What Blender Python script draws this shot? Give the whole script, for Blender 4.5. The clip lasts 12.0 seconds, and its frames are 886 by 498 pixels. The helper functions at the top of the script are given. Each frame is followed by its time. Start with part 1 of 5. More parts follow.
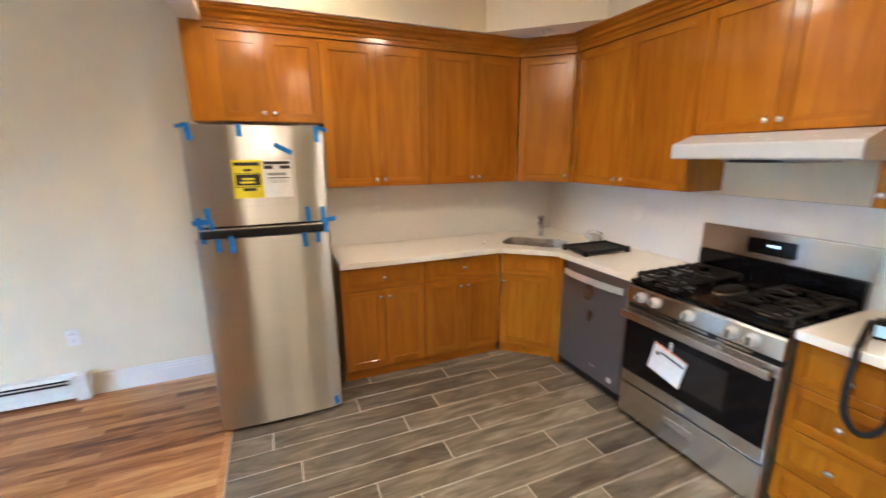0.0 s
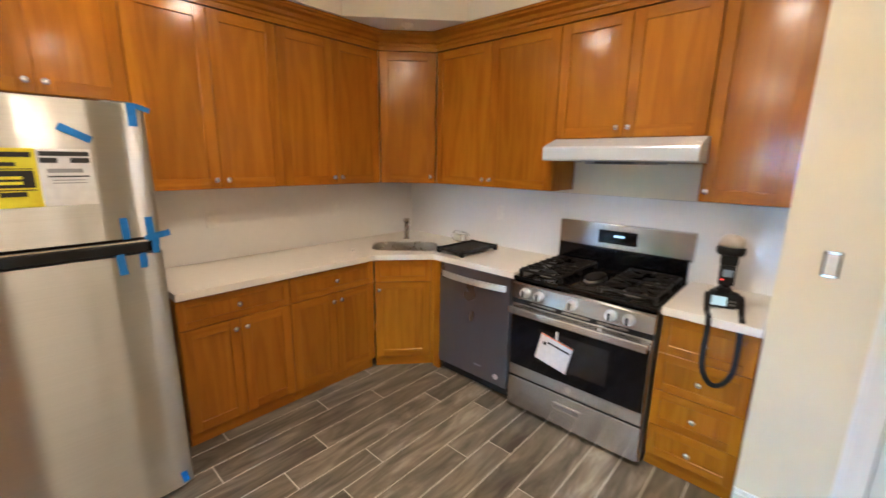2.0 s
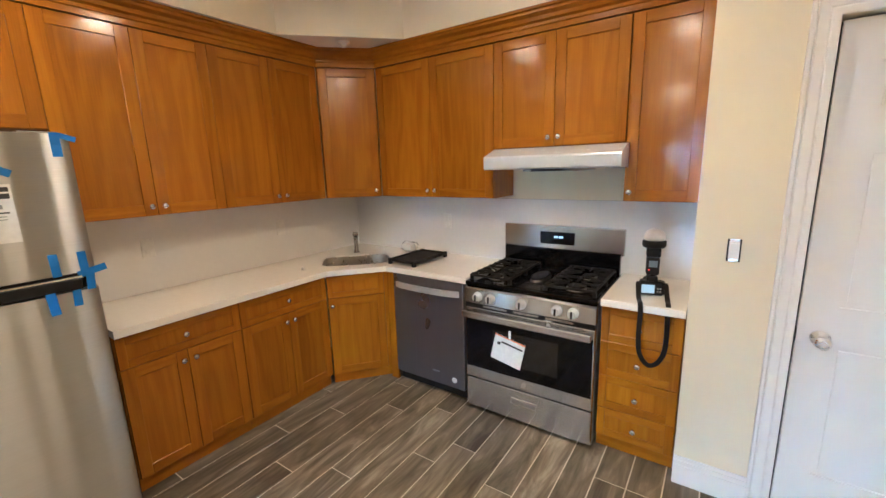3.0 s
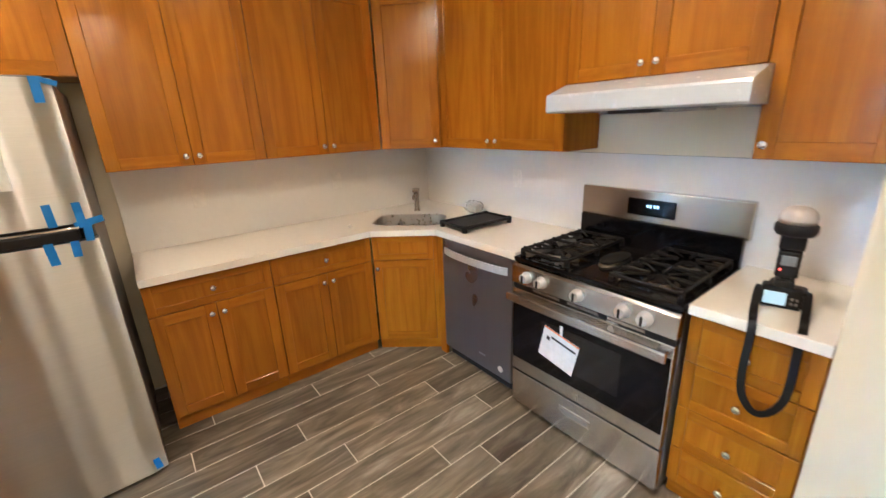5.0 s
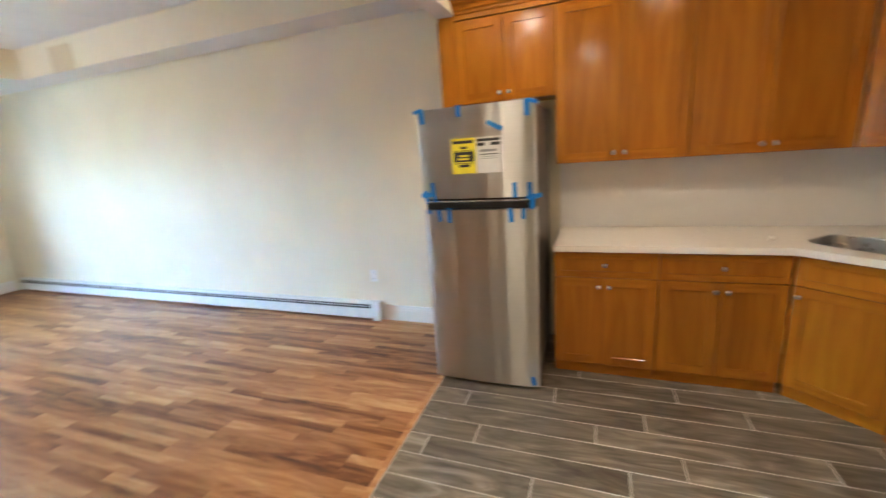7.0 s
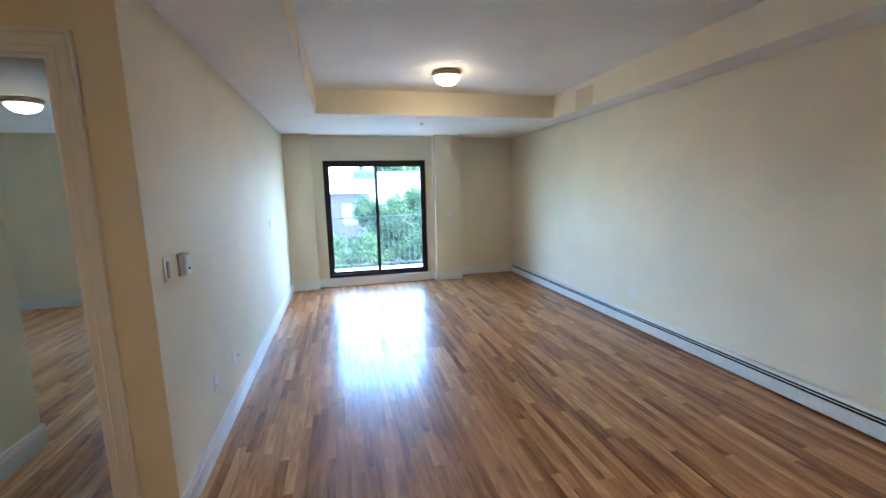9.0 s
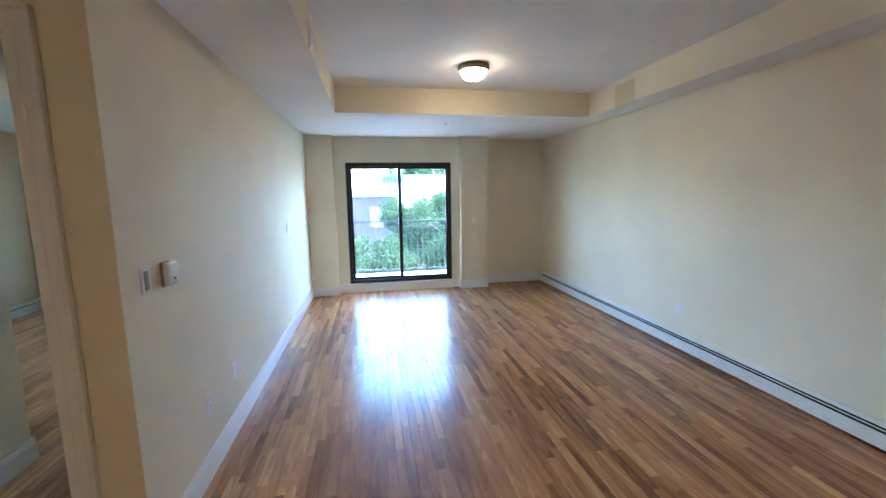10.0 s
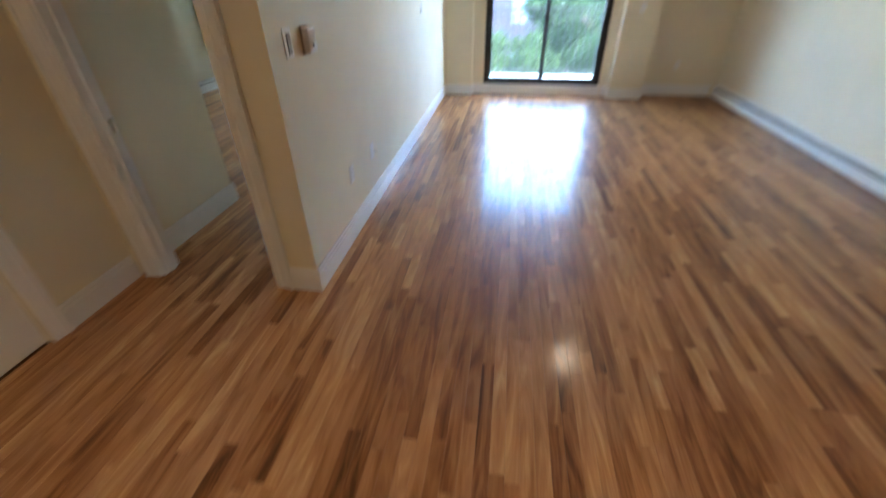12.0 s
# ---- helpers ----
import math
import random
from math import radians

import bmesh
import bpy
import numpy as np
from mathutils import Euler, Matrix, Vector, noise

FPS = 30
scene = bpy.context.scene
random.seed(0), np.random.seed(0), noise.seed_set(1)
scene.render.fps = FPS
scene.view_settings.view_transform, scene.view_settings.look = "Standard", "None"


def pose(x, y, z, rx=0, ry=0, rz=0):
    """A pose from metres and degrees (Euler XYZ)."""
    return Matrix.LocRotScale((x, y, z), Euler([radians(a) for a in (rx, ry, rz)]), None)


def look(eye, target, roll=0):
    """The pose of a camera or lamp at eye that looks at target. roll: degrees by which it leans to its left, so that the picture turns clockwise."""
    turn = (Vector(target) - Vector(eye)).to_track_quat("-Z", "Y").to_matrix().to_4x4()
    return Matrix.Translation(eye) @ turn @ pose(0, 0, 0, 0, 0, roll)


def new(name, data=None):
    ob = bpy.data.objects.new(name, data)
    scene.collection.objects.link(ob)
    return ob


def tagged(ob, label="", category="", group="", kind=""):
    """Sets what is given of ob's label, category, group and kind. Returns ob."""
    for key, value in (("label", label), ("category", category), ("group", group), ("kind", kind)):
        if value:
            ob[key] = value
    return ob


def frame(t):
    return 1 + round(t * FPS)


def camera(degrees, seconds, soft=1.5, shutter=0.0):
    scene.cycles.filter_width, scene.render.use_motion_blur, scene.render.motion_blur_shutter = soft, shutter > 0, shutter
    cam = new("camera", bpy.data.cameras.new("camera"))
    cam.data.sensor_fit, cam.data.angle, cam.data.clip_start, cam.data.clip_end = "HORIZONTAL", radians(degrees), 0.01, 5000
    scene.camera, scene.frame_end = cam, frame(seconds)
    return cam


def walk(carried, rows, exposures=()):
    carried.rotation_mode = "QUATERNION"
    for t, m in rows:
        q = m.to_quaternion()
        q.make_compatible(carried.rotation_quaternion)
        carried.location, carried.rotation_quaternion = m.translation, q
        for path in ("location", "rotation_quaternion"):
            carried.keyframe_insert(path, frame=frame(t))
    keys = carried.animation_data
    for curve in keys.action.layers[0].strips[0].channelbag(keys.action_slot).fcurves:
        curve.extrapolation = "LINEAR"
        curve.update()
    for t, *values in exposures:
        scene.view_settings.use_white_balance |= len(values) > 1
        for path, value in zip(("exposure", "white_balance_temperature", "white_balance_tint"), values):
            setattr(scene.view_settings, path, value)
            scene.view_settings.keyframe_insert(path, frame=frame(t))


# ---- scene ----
cam = camera(95.3, 12.0, shutter=0.4)
PATH = [
    (0, (-2.527, -3.253, 1.596), (-1.776, -1.455, 1.144), -0.4),
    (0.5, (-2.527, -3.237, 1.608), (-1.45, -1.626, 1.116), 0.9),
    (1, (-2.522, -3.1, 1.572), (-1.576, -1.401, 1.103), 0.5),
    (1.5, (-2.518, -2.938, 1.578), (-1.497, -1.268, 1.167), -0.0),
    (2, (-2.671, -2.851, 1.564), (-1.227, -1.537, 1.131), 0.9),
    (2.5, (-2.754, -2.841, 1.572), (-1.149, -1.726, 1.149), 0.1),
    (3, (-2.738, -2.873, 1.595), (-1.126, -1.758, 1.196), -1.7),
    (4.8, (-2.124, -2.959, 1.551), (-0.954, -1.455, 0.943), -4.2),
    (5, (-2.101, -2.906, 1.553), (-0.941, -1.393, 0.95), -2.4),
    (5.5, (-1.969, -2.85, 1.577), (-1.076, -1.144, 1.037), -1.7),
    (6, (-1.857, -2.912, 1.51), (-1.523, -1.007, 1.002), -2.5),
    (6.5, (-1.864, -3.004, 1.521), (-1.999, -1.065, 1.05), -3.5),
    (7, (-1.941, -3.146, 1.531), (-2.631, -1.331, 1.05), -4.3),
    (7.5, (-2.08, -3.219, 1.548), (-3.362, -1.748, 1.106), -4.4),
    (7.6, (-2.092, -3.195, 1.577), (-3.454, -1.807, 1.111), -4.0),
    (9.3, (-2.496, -3.22, 1.622), (-4.431, -2.785, 1.359), -1.2),
    (9.5, (-2.55, -3.211, 1.623), (-4.481, -2.763, 1.356), -0.9),
    (10, (-2.727, -3.092, 1.614), (-4.679, -2.747, 1.346), -0.9),
    (10.5, (-2.852, -2.981, 1.602), (-4.807, -2.726, 1.264), 0.2),
    (11, (-2.873, -3.022, 1.549), (-4.778, -2.726, 1.016), 3.0),
    (11.5, (-2.861, -3.143, 1.508), (-4.723, -2.988, 0.794), 3.1),
    (11.8, (-2.773, -3.267, 1.492), (-4.578, -3.271, 0.63), 4.2),
    (12, (-2.774, -3.087, 1.486), (-4.422, -3.344, 0.383), -0.6),
]
walk(cam, [(t, look(eye, target, roll)) for t, eye, target, roll in PATH], [(0.0, 7.32, 5150, 12), (3.0, 7.08, 5150, 11), (5.5, 7.45, 5080, 11), (6.6, 7.35, 5150, 10), (7.6, 6.52, 5050, 9), (9.3, 6.12, 5120, 9), (10.8, 6.02, 5250, 10), (12.0, 6.05, 5650, 12)])

# ---- world and light ----
world = bpy.data.worlds.new("world")
scene.world = world
world.use_nodes = True
wn = world.node_tree
sky = wn.nodes.new("ShaderNodeTexSky")
sky.sky_type = "NISHITA"
sky.sun_disc = False
sky.sun_elevation = radians(55)
sky.sun_rotation = radians(11)
sky.dust_density = 2.0
wn.links.new(sky.outputs[0], wn.nodes["Background"].inputs[0])
wn.nodes["Background"].inputs[1].default_value = 0.15
sun = new("sun", bpy.data.lights.new("sun", "SUN"))
sun.data.energy, sun.data.angle, sun.data.color = 0.8, radians(0.5), (1.0, 0.95, 0.88)
sun.matrix_world = look((6, 30, 44), (0, 0, 0))
LAMP = 1.0
WARM = (1.0, 0.71, 0.4)


# ---- materials ----
def nodes_of(name):
    m = bpy.data.materials.new(name)
    m.use_nodes = True
    t = m.node_tree
    return m, t, t.nodes["Principled BSDF"]


def add(t, kind, **values):
    n = t.nodes.new(kind)
    for k, v in values.items():
        n.inputs[k.replace("_", " ")].default_value = v
    return n


def ramp(t, fac, stops):
    r = t.nodes.new("ShaderNodeValToRGB")
    r.color_ramp.elements[0].position, r.color_ramp.elements[0].color = stops[0][0], (*stops[0][1], 1)
    r.color_ramp.elements[1].position, r.color_ramp.elements[1].color = stops[-1][0], (*stops[-1][1], 1)
    for p, c in stops[1:-1]:
        r.color_ramp.elements.new(p).color = (*c, 1)
    t.links.new(fac, r.inputs[0])
    return r.outputs[0]


def coords(t, scale, shift=None):
    tc = t.nodes.new("ShaderNodeTexCoord")
    mp = t.nodes.new("ShaderNodeMapping")
    mp.inputs["Scale"].default_value = scale
    t.links.new(tc.outputs["Object"], mp.inputs[0])
    if shift:
        t.links.new(shift, mp.inputs["Location"])
    return mp.outputs[0]


def bump(t, b, height, strength, dist=0.002):
    n = add(t, "ShaderNodeBump", Strength=strength, Distance=dist)
    t.links.new(height, n.inputs["Height"])
    t.links.new(n.outputs[0], b.inputs["Normal"])


def paint(name, color, rough=0.6, relief=0.12, vary=0.04):
    """Rolled wall paint: fine orange peel and faint patches."""
    m, t, b = nodes_of(name)
    v = coords(t, (1, 1, 1))
    n1 = add(t, "ShaderNodeTexNoise", Scale=1.7, Detail=4.0)
    n2 = add(t, "ShaderNodeTexNoise", Scale=260.0, Detail=2.0)
    t.links.new(v, n1.inputs[0]), t.links.new(v, n2.inputs[0])
    t.links.new(ramp(t, n1.outputs[0], [(0.3, tuple(c * (1 - vary) for c in color)), (0.7, tuple(min(1, c * (1 + vary)) for c in color))]), b.inputs["Base Color"])
    b.inputs["Roughness"].default_value = rough
    bump(t, b, n2.outputs[0], relief, 0.001)
    return m


def plain(name, color, rough=0.5, metal=0.0, coat=0.0, grain=0.06):
    m, t, b = nodes_of(name)
    v = coords(t, (1, 1, 1))
    n1 = add(t, "ShaderNodeTexNoise", Scale=35.0, Detail=5.0)
    t.links.new(v, n1.inputs[0])
    t.links.new(ramp(t, n1.outputs[0], [(0.3, tuple(c * (1 - grain) for c in color)), (0.7, tuple(min(1, c * (1 + grain)) for c in color))]), b.inputs["Base Color"])
    r = add(t, "ShaderNodeMapRange", To_Min=max(0.02, rough - 0.05), To_Max=rough + 0.06)
    t.links.new(n1.outputs[0], r.inputs[0]), t.links.new(r.outputs[0], b.inputs["Roughness"])
    b.inputs["Metallic"].default_value, b.inputs["Coat Weight"].default_value = metal, coat
    b.inputs["Coat Roughness"].default_value = 0.1
    return m


def oak(name, dark, mid, light, grain_scale=(1, 1, 1), rough=0.4, coat=0.75):
    """Stained and varnished oak: long cathedral grain, fine pores."""
    m, t, b = nodes_of(name)
    info = t.nodes.new("ShaderNodeObjectInfo")
    sh = add(t, "ShaderNodeVectorMath")
    sh.operation = "SCALE"
    comb = t.nodes.new("ShaderNodeCombineXYZ")
    for i in range(3):
        t.links.new(info.outputs["Random"], comb.inputs[i])
    t.links.new(comb.outputs[0], sh.inputs[0])
    sh.inputs["Scale"].default_value = 37.0
    gx, gy, gz = grain_scale
    v = coords(t, (gx * 7, gy * 7, gz * 0.75), sh.outputs[0])
    warp = add(t, "ShaderNodeTexNoise", Scale=0.8, Detail=2.0)
    t.links.new(v, warp.inputs[0])
    w = add(t, "ShaderNodeMath")
    w.operation = "MULTIPLY"
    w.inputs[1].default_value = 16.0
    t.links.new(warp.outputs[0], w.inputs[0])
    sn = t.nodes.new("ShaderNodeMath")
    sn.operation = "SINE"
    w2 = add(t, "ShaderNodeMath")
    w2.operation = "MULTIPLY"
    w2.inputs[1].default_value = 3.0
    t.links.new(w.outputs[0], w2.inputs[0]), t.links.new(w2.outputs[0], sn.inputs[0])
    fine = add(t, "ShaderNodeTexNoise", Scale=1.0, Detail=6.0, Roughness=0.65)
    v2 = coords(t, (gx * 160, gy * 160, gz * 5.0), sh.outputs[0])
    t.links.new(v2, fine.inputs[0])
    mixn = add(t, "ShaderNodeMath")
    mixn.operation = "MULTIPLY_ADD"
    mixn.inputs[1].default_value = 0.085
    soft_ = add(t, "ShaderNodeMath")
    soft_.operation = "MULTIPLY_ADD"
    soft_.inputs[1].default_value, soft_.inputs[2].default_value = 0.5, 0.0
    tone = add(t, "ShaderNodeMath")
    tone.operation = "MULTIPLY_ADD"
    tone.inputs[1].default_value = 0.5
    t.links.new(fine.outputs[0], soft_.inputs[0])
    t.links.new(warp.outputs[0], tone.inputs[0]), t.links.new(soft_.outputs[0], tone.inputs[2])
    t.links.new(sn.outputs[0], mixn.inputs[0]), t.links.new(tone.outputs[0], mixn.inputs[2])
    col = ramp(t, mixn.outputs[0], [(0.22, dark), (0.5, mid), (0.82, light)])
    hsv = add(t, "ShaderNodeHueSaturation")
    vr = add(t, "ShaderNodeMapRange", To_Min=0.88, To_Max=1.1)
    t.links.new(info.outputs["Random"], vr.inputs[0]), t.links.new(vr.outputs[0], hsv.inputs["Value"])
    t.links.new(col, hsv.inputs["Color"]), t.links.new(hsv.outputs[0], b.inputs["Base Color"])
    b.inputs["Roughness"].default_value, b.inputs["Coat Weight"].default_value, b.inputs["Coat Roughness"].default_value = rough, coat, 0.14
    b.inputs["Specular IOR Level"].default_value = 0.05
    bump(t, b, mixn.outputs[0], 0.26, 0.001)
    return m


def boards(name, stops, islands, along=(1.2, 26, 26), rough=0.3, coat=0.3, fine=(6, 160, 160), mix=(1.0, 0.5, 0.22), span=0.3, swirl=0.6):
    """Floor pieces: each its own tone, grain along x."""
    m, t, b = nodes_of(name)
    if islands:
        rnd = t.nodes.new("ShaderNodeNewGeometry").outputs["Random Per Island"]
    else:
        rnd = t.nodes.new("ShaderNodeObjectInfo").outputs["Random"]
    comb = t.nodes.new("ShaderNodeCombineXYZ")
    k = add(t, "ShaderNodeMath")
    k.operation = "MULTIPLY"
    k.inputs[1].default_value = 91.0
    t.links.new(rnd, k.inputs[0])
    for i in range(3):
        t.links.new(k.outputs[0], comb.inputs[i])
    n1 = add(t, "ShaderNodeTexNoise", Scale=1.0, Detail=4.0, Roughness=0.6, Distortion=swirl)
    n2 = add(t, "ShaderNodeTexNoise", Scale=1.0, Detail=5.0)
    t.links.new(coords(t, along, comb.outputs[0]), n1.inputs[0]), t.links.new(coords(t, fine, comb.outputs[0]), n2.inputs[0])
    a = add(t, "ShaderNodeMath")
    a.operation = "MULTIPLY_ADD"
    a.inputs[1].default_value = mix[1]
    base = add(t, "ShaderNodeMath")
    base.operation = "MULTIPLY"
    base.inputs[1].default_value = mix[0]
    t.links.new(rnd, base.inputs[0])
    t.links.new(n1.outputs[0], a.inputs[0]), t.links.new(base.outputs[0], a.inputs[2])
    a2 = add(t, "ShaderNodeMath")
    a2.operation = "MULTIPLY_ADD"
    a2.inputs[1].default_value = mix[2]
    t.links.new(n2.outputs[0], a2.inputs[0]), t.links.new(a.outputs[0], a2.inputs[2])
    sub = add(t, "ShaderNodeMapRange", From_Min=0.5 * (mix[1] + mix[2]) - span * mix[1], From_Max=mix[0] + 0.5 * (mix[1] + mix[2]) + span * mix[1])
    t.links.new(a2.outputs[0], sub.inputs[0])
    t.links.new(ramp(t, sub.outputs[0], stops), b.inputs["Base Color"])
    r = add(t, "ShaderNodeMapRange", To_Min=rough - 0.06, To_Max=rough + 0.1)
    t.links.new(n1.outputs[0], r.inputs[0]), t.links.new(r.outputs[0], b.inputs["Roughness"])
    b.inputs["Coat Weight"].default_value, b.inputs["Coat Roughness"].default_value = coat, 0.15
    b.inputs["Specular IOR Level"].default_value = 0.25 if coat else 0.5
    bump(t, b, n2.outputs[0], 0.12, 0.0008)
    return m


def steel(name, color, rough=0.26, across=(2, 2, 260), metal=1.0, brushed=0.06, wavy=0.0):
    """Brushed stainless steel, the sheet slightly wavy."""
    m, t, b = nodes_of(name)
    n = add(t, "ShaderNodeTexNoise", Scale=1.0, Detail=3.0)
    t.links.new(coords(t, across), n.inputs[0])
    big = add(t, "ShaderNodeTexNoise", Scale=3.0, Detail=2.0)
    t.links.new(coords(t, (1, 1, 1)), big.inputs[0])
    t.links.new(ramp(t, n.outputs[0], [(0.3, tuple(c * 0.9 for c in color)), (0.7, color)]), b.inputs["Base Color"])
    r = add(t, "ShaderNodeMapRange", To_Min=rough - 0.05, To_Max=rough + 0.07)
    t.links.new(big.outputs[0], r.inputs[0]), t.links.new(r.outputs[0], b.inputs["Roughness"])
    b.inputs["Metallic"].default_value = metal
    b.inputs["Anisotropic"].default_value, b.inputs["Anisotropic Rotation"].default_value = 1.0, 0.25
    tan = t.nodes.new("ShaderNodeTangent")
    tan.direction_type, tan.axis = "RADIAL", "Z"
    t.links.new(tan.outputs[0], b.inputs["Tangent"])
    bump(t, b, n.outputs[0], brushed, 0.0005)
    if wavy:
        slow = add(t, "ShaderNodeTexNoise", Scale=1.0, Detail=0.5)
        t.links.new(coords(t, (7, 0, 0)), slow.inputs[0])
        w = add(t, "ShaderNodeBump", Strength=wavy, Distance=0.02)
        t.links.new(slow.outputs[0], w.inputs["Height"])
        fine = next(k for k in t.nodes if k.bl_idname == "ShaderNodeBump" and k != w)
        t.links.new(w.outputs[0], fine.inputs["Normal"])
    return m


def glow(name, color, strength):
    m, t, b = nodes_of(name)
    b.inputs["Base Color"].default_value = (*color, 1)
    b.inputs["Emission Color"].default_value, b.inputs["Emission Strength"].default_value = (*color, 1), strength
    return m


def pane(name, tint=(0.93, 0.98, 0.96), haze=0.0):
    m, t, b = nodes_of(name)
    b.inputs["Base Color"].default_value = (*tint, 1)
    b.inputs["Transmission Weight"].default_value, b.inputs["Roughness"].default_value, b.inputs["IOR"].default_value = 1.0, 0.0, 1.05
    # translucent white mixed into the pane imitates haze over the view
    if haze:
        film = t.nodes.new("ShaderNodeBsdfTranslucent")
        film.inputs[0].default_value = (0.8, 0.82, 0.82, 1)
        mx = add(t, "ShaderNodeMixShader", Fac=haze)
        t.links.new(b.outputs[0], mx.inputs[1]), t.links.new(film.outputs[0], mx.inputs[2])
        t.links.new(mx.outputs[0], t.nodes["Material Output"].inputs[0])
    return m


CREAM = paint("cream_paint", (0.78, 0.71, 0.54))
WHITE = paint("ceiling_paint", (0.8, 0.79, 0.77), 0.8)
TRIM = paint("trim_gloss_paint", (0.8, 0.79, 0.77), 0.3, 0.03, 0.02)
OAKS = ((0.265, 0.086, 0.001), (0.36, 0.126, 0.002), (0.46, 0.18, 0.004))
OAK = oak("oak_varnish", *OAKS)
OAK_RAIL = oak("oak_rail_varnish", *OAKS, (0.1, 1, 10))
PLANKS = [(0.0, (0.1, 0.036, 0.011)), (0.2, (0.215, 0.084, 0.025)), (0.45, (0.365, 0.162, 0.055)), (0.75, (0.5, 0.255, 0.097)), (1.0, (0.66, 0.4, 0.18))]
PLANK = boards("oak_floor", PLANKS, False, (1.4, 11, 11), 0.34, 0.4, mix=(0.45, 1.1, 0.14), span=0.14, swirl=1.8)
PLANK_REST = boards("oak_floor_far", PLANKS, True, (1.4, 11, 11), 0.34, 0.4, mix=(0.45, 1.1, 0.14), span=0.14, swirl=1.8)
TILES = [(0.0, (0.05, 0.041, 0.03)), (0.3, (0.108, 0.092, 0.07)), (0.55, (0.178, 0.156, 0.122)), (0.75, (0.27, 0.24, 0.192)), (1.0, (0.43, 0.395, 0.33))]
TILE = boards("wood_look_tile", TILES, False, (1.8, 9, 9), 0.34, 0.0, (5, 60, 60), (0.3, 1.3, 0.3), 0.2, 1.7)
GROUT = plain("grout", (0.72, 0.68, 0.61), 0.9)
SUBFLOOR = plain("subfloor", (0.12, 0.053, 0.02), 0.8)
QUARTZ = plain("quartz_top", (0.84, 0.81, 0.76), 0.2, 0, 0.3, 0.012)
SPLASH = plain("quartz_splash", (0.8, 0.79, 0.78), 0.16, 0, 0.4, 0.012)
STEEL = steel("brushed_steel", (0.56, 0.555, 0.55), 0.32, (2, 2, 900), 1.0, 0.03, 0.75)
STEEL_H = steel("brushed_steel_flat", (0.58, 0.575, 0.57), 0.24, (2, 260, 260), 1.0, 0.02)
SINKSTEEL = plain("sink_steel", (0.5, 0.47, 0.43), 0.28, 1.0, 0.0, 0.02)
SLATE = steel("dark_slate_steel", (0.18, 0.165, 0.162), 0.28, (260, 2, 2), 0.75)
CHROME = plain("polished_nickel", (0.9, 0.89, 0.87), 0.2, 1.0)
TAPSTEEL = plain("tap_steel", (0.42, 0.4, 0.38), 0.25, 1.0)
DARKSTEEL = plain("fridge_side_grey", (0.17, 0.16, 0.15), 0.45)
BLACK = plain("black_enamel", (0.005, 0.005, 0.006), 0.12)
IRON = plain("cast_iron", (0.011, 0.011, 0.012), 0.6)
RUBBER = plain("black_plastic", (0.011, 0.011, 0.012), 0.48)
GLASSBLACK = plain("oven_glass", (0.003, 0.003, 0.004), 0.08)
HOODWHITE = plain("hood_enamel", (0.52, 0.57, 0.65), 0.25, 0, 0.4, 0.01)
TAPE = plain("blue_tape", (0.012, 0.17, 0.56), 0.6)
PAPER = plain("paper", (0.8, 0.8, 0.79), 0.7)
YELLOW = plain("yellow_label", (0.85, 0.74, 0.01), 0.5)
INK = plain("ink", (0.03, 0.03, 0.03), 0.6)
INK_GREY = plain("grey_ink", (0.3, 0.3, 0.31), 0.6)
ORANGE = plain("orange_ink", (0.8, 0.2, 0.03), 0.6)
PLATE = plain("white_plate", (0.78, 0.77, 0.74), 0.35)
BRONZE = plain("dark_bronze_frame", (0.012, 0.011, 0.011), 0.4)
SATIN = plain("satin_steel", (0.6, 0.59, 0.58), 0.42, 0.6)
NICKEL = plain("brushed_nickel", (0.42, 0.35, 0.27), 0.3, 1.0)
DOME_SOFT = glow("lit_glass_soft", WARM, LAMP * 0.22)
DOME = glow("lit_glass", WARM, LAMP)
DISC = glow("lit_flush_glass", WARM, LAMP * 1.7)
DIGITS = glow("lit_digits", (0.7, 0.9, 1.0), 0.012)
REDLED = glow("red_indicator", (1.0, 0.05, 0.03), 0.05)
LCD = glow("lit_camera_screen", (0.5, 0.72, 0.85), 0.0018)
SCREEN = plain("grey_display", (0.2, 0.25, 0.3), 0.15)
# the last number is the share of painted haze in the glass
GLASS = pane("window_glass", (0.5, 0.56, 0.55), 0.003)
FILM = pane("clear_film", (1, 1, 1))
FILM.node_tree.nodes["Principled BSDF"].inputs["Roughness"].default_value = 0.25
for dark in (BLACK, IRON, RUBBER, GLASSBLACK):
    dark.node_tree.nodes["Principled BSDF"].inputs["Specular IOR Level"].default_value = 0.25
HEATER = plain("heater_enamel", (0.74, 0.76, 0.74), 0.4)


# ---- building helpers ----
def bx(bm, x0, x1, y0, y1, z0, z1, bevel=0.0, seg=2):
    m = Matrix.LocRotScale(((x0 + x1) / 2, (y0 + y1) / 2, (z0 + z1) / 2), None, (abs(x1 - x0), abs(y1 - y0), abs(z1 - z0)))
    vs = bmesh.ops.create_cube(bm, size=1, matrix=m)["verts"]
    if bevel:
        es = list({e for v in vs for e in v.link_edges})
        bmesh.ops.bevel(bm, geom=es, offset=bevel, segments=seg, affect="EDGES", profile=0.6)
    return bm


def box(x0, x1, y0, y1, z0, z1, bevel=0.0, seg=2):
    return bx(bmesh.new(), x0, x1, y0, y1, z0, z1, bevel, seg)


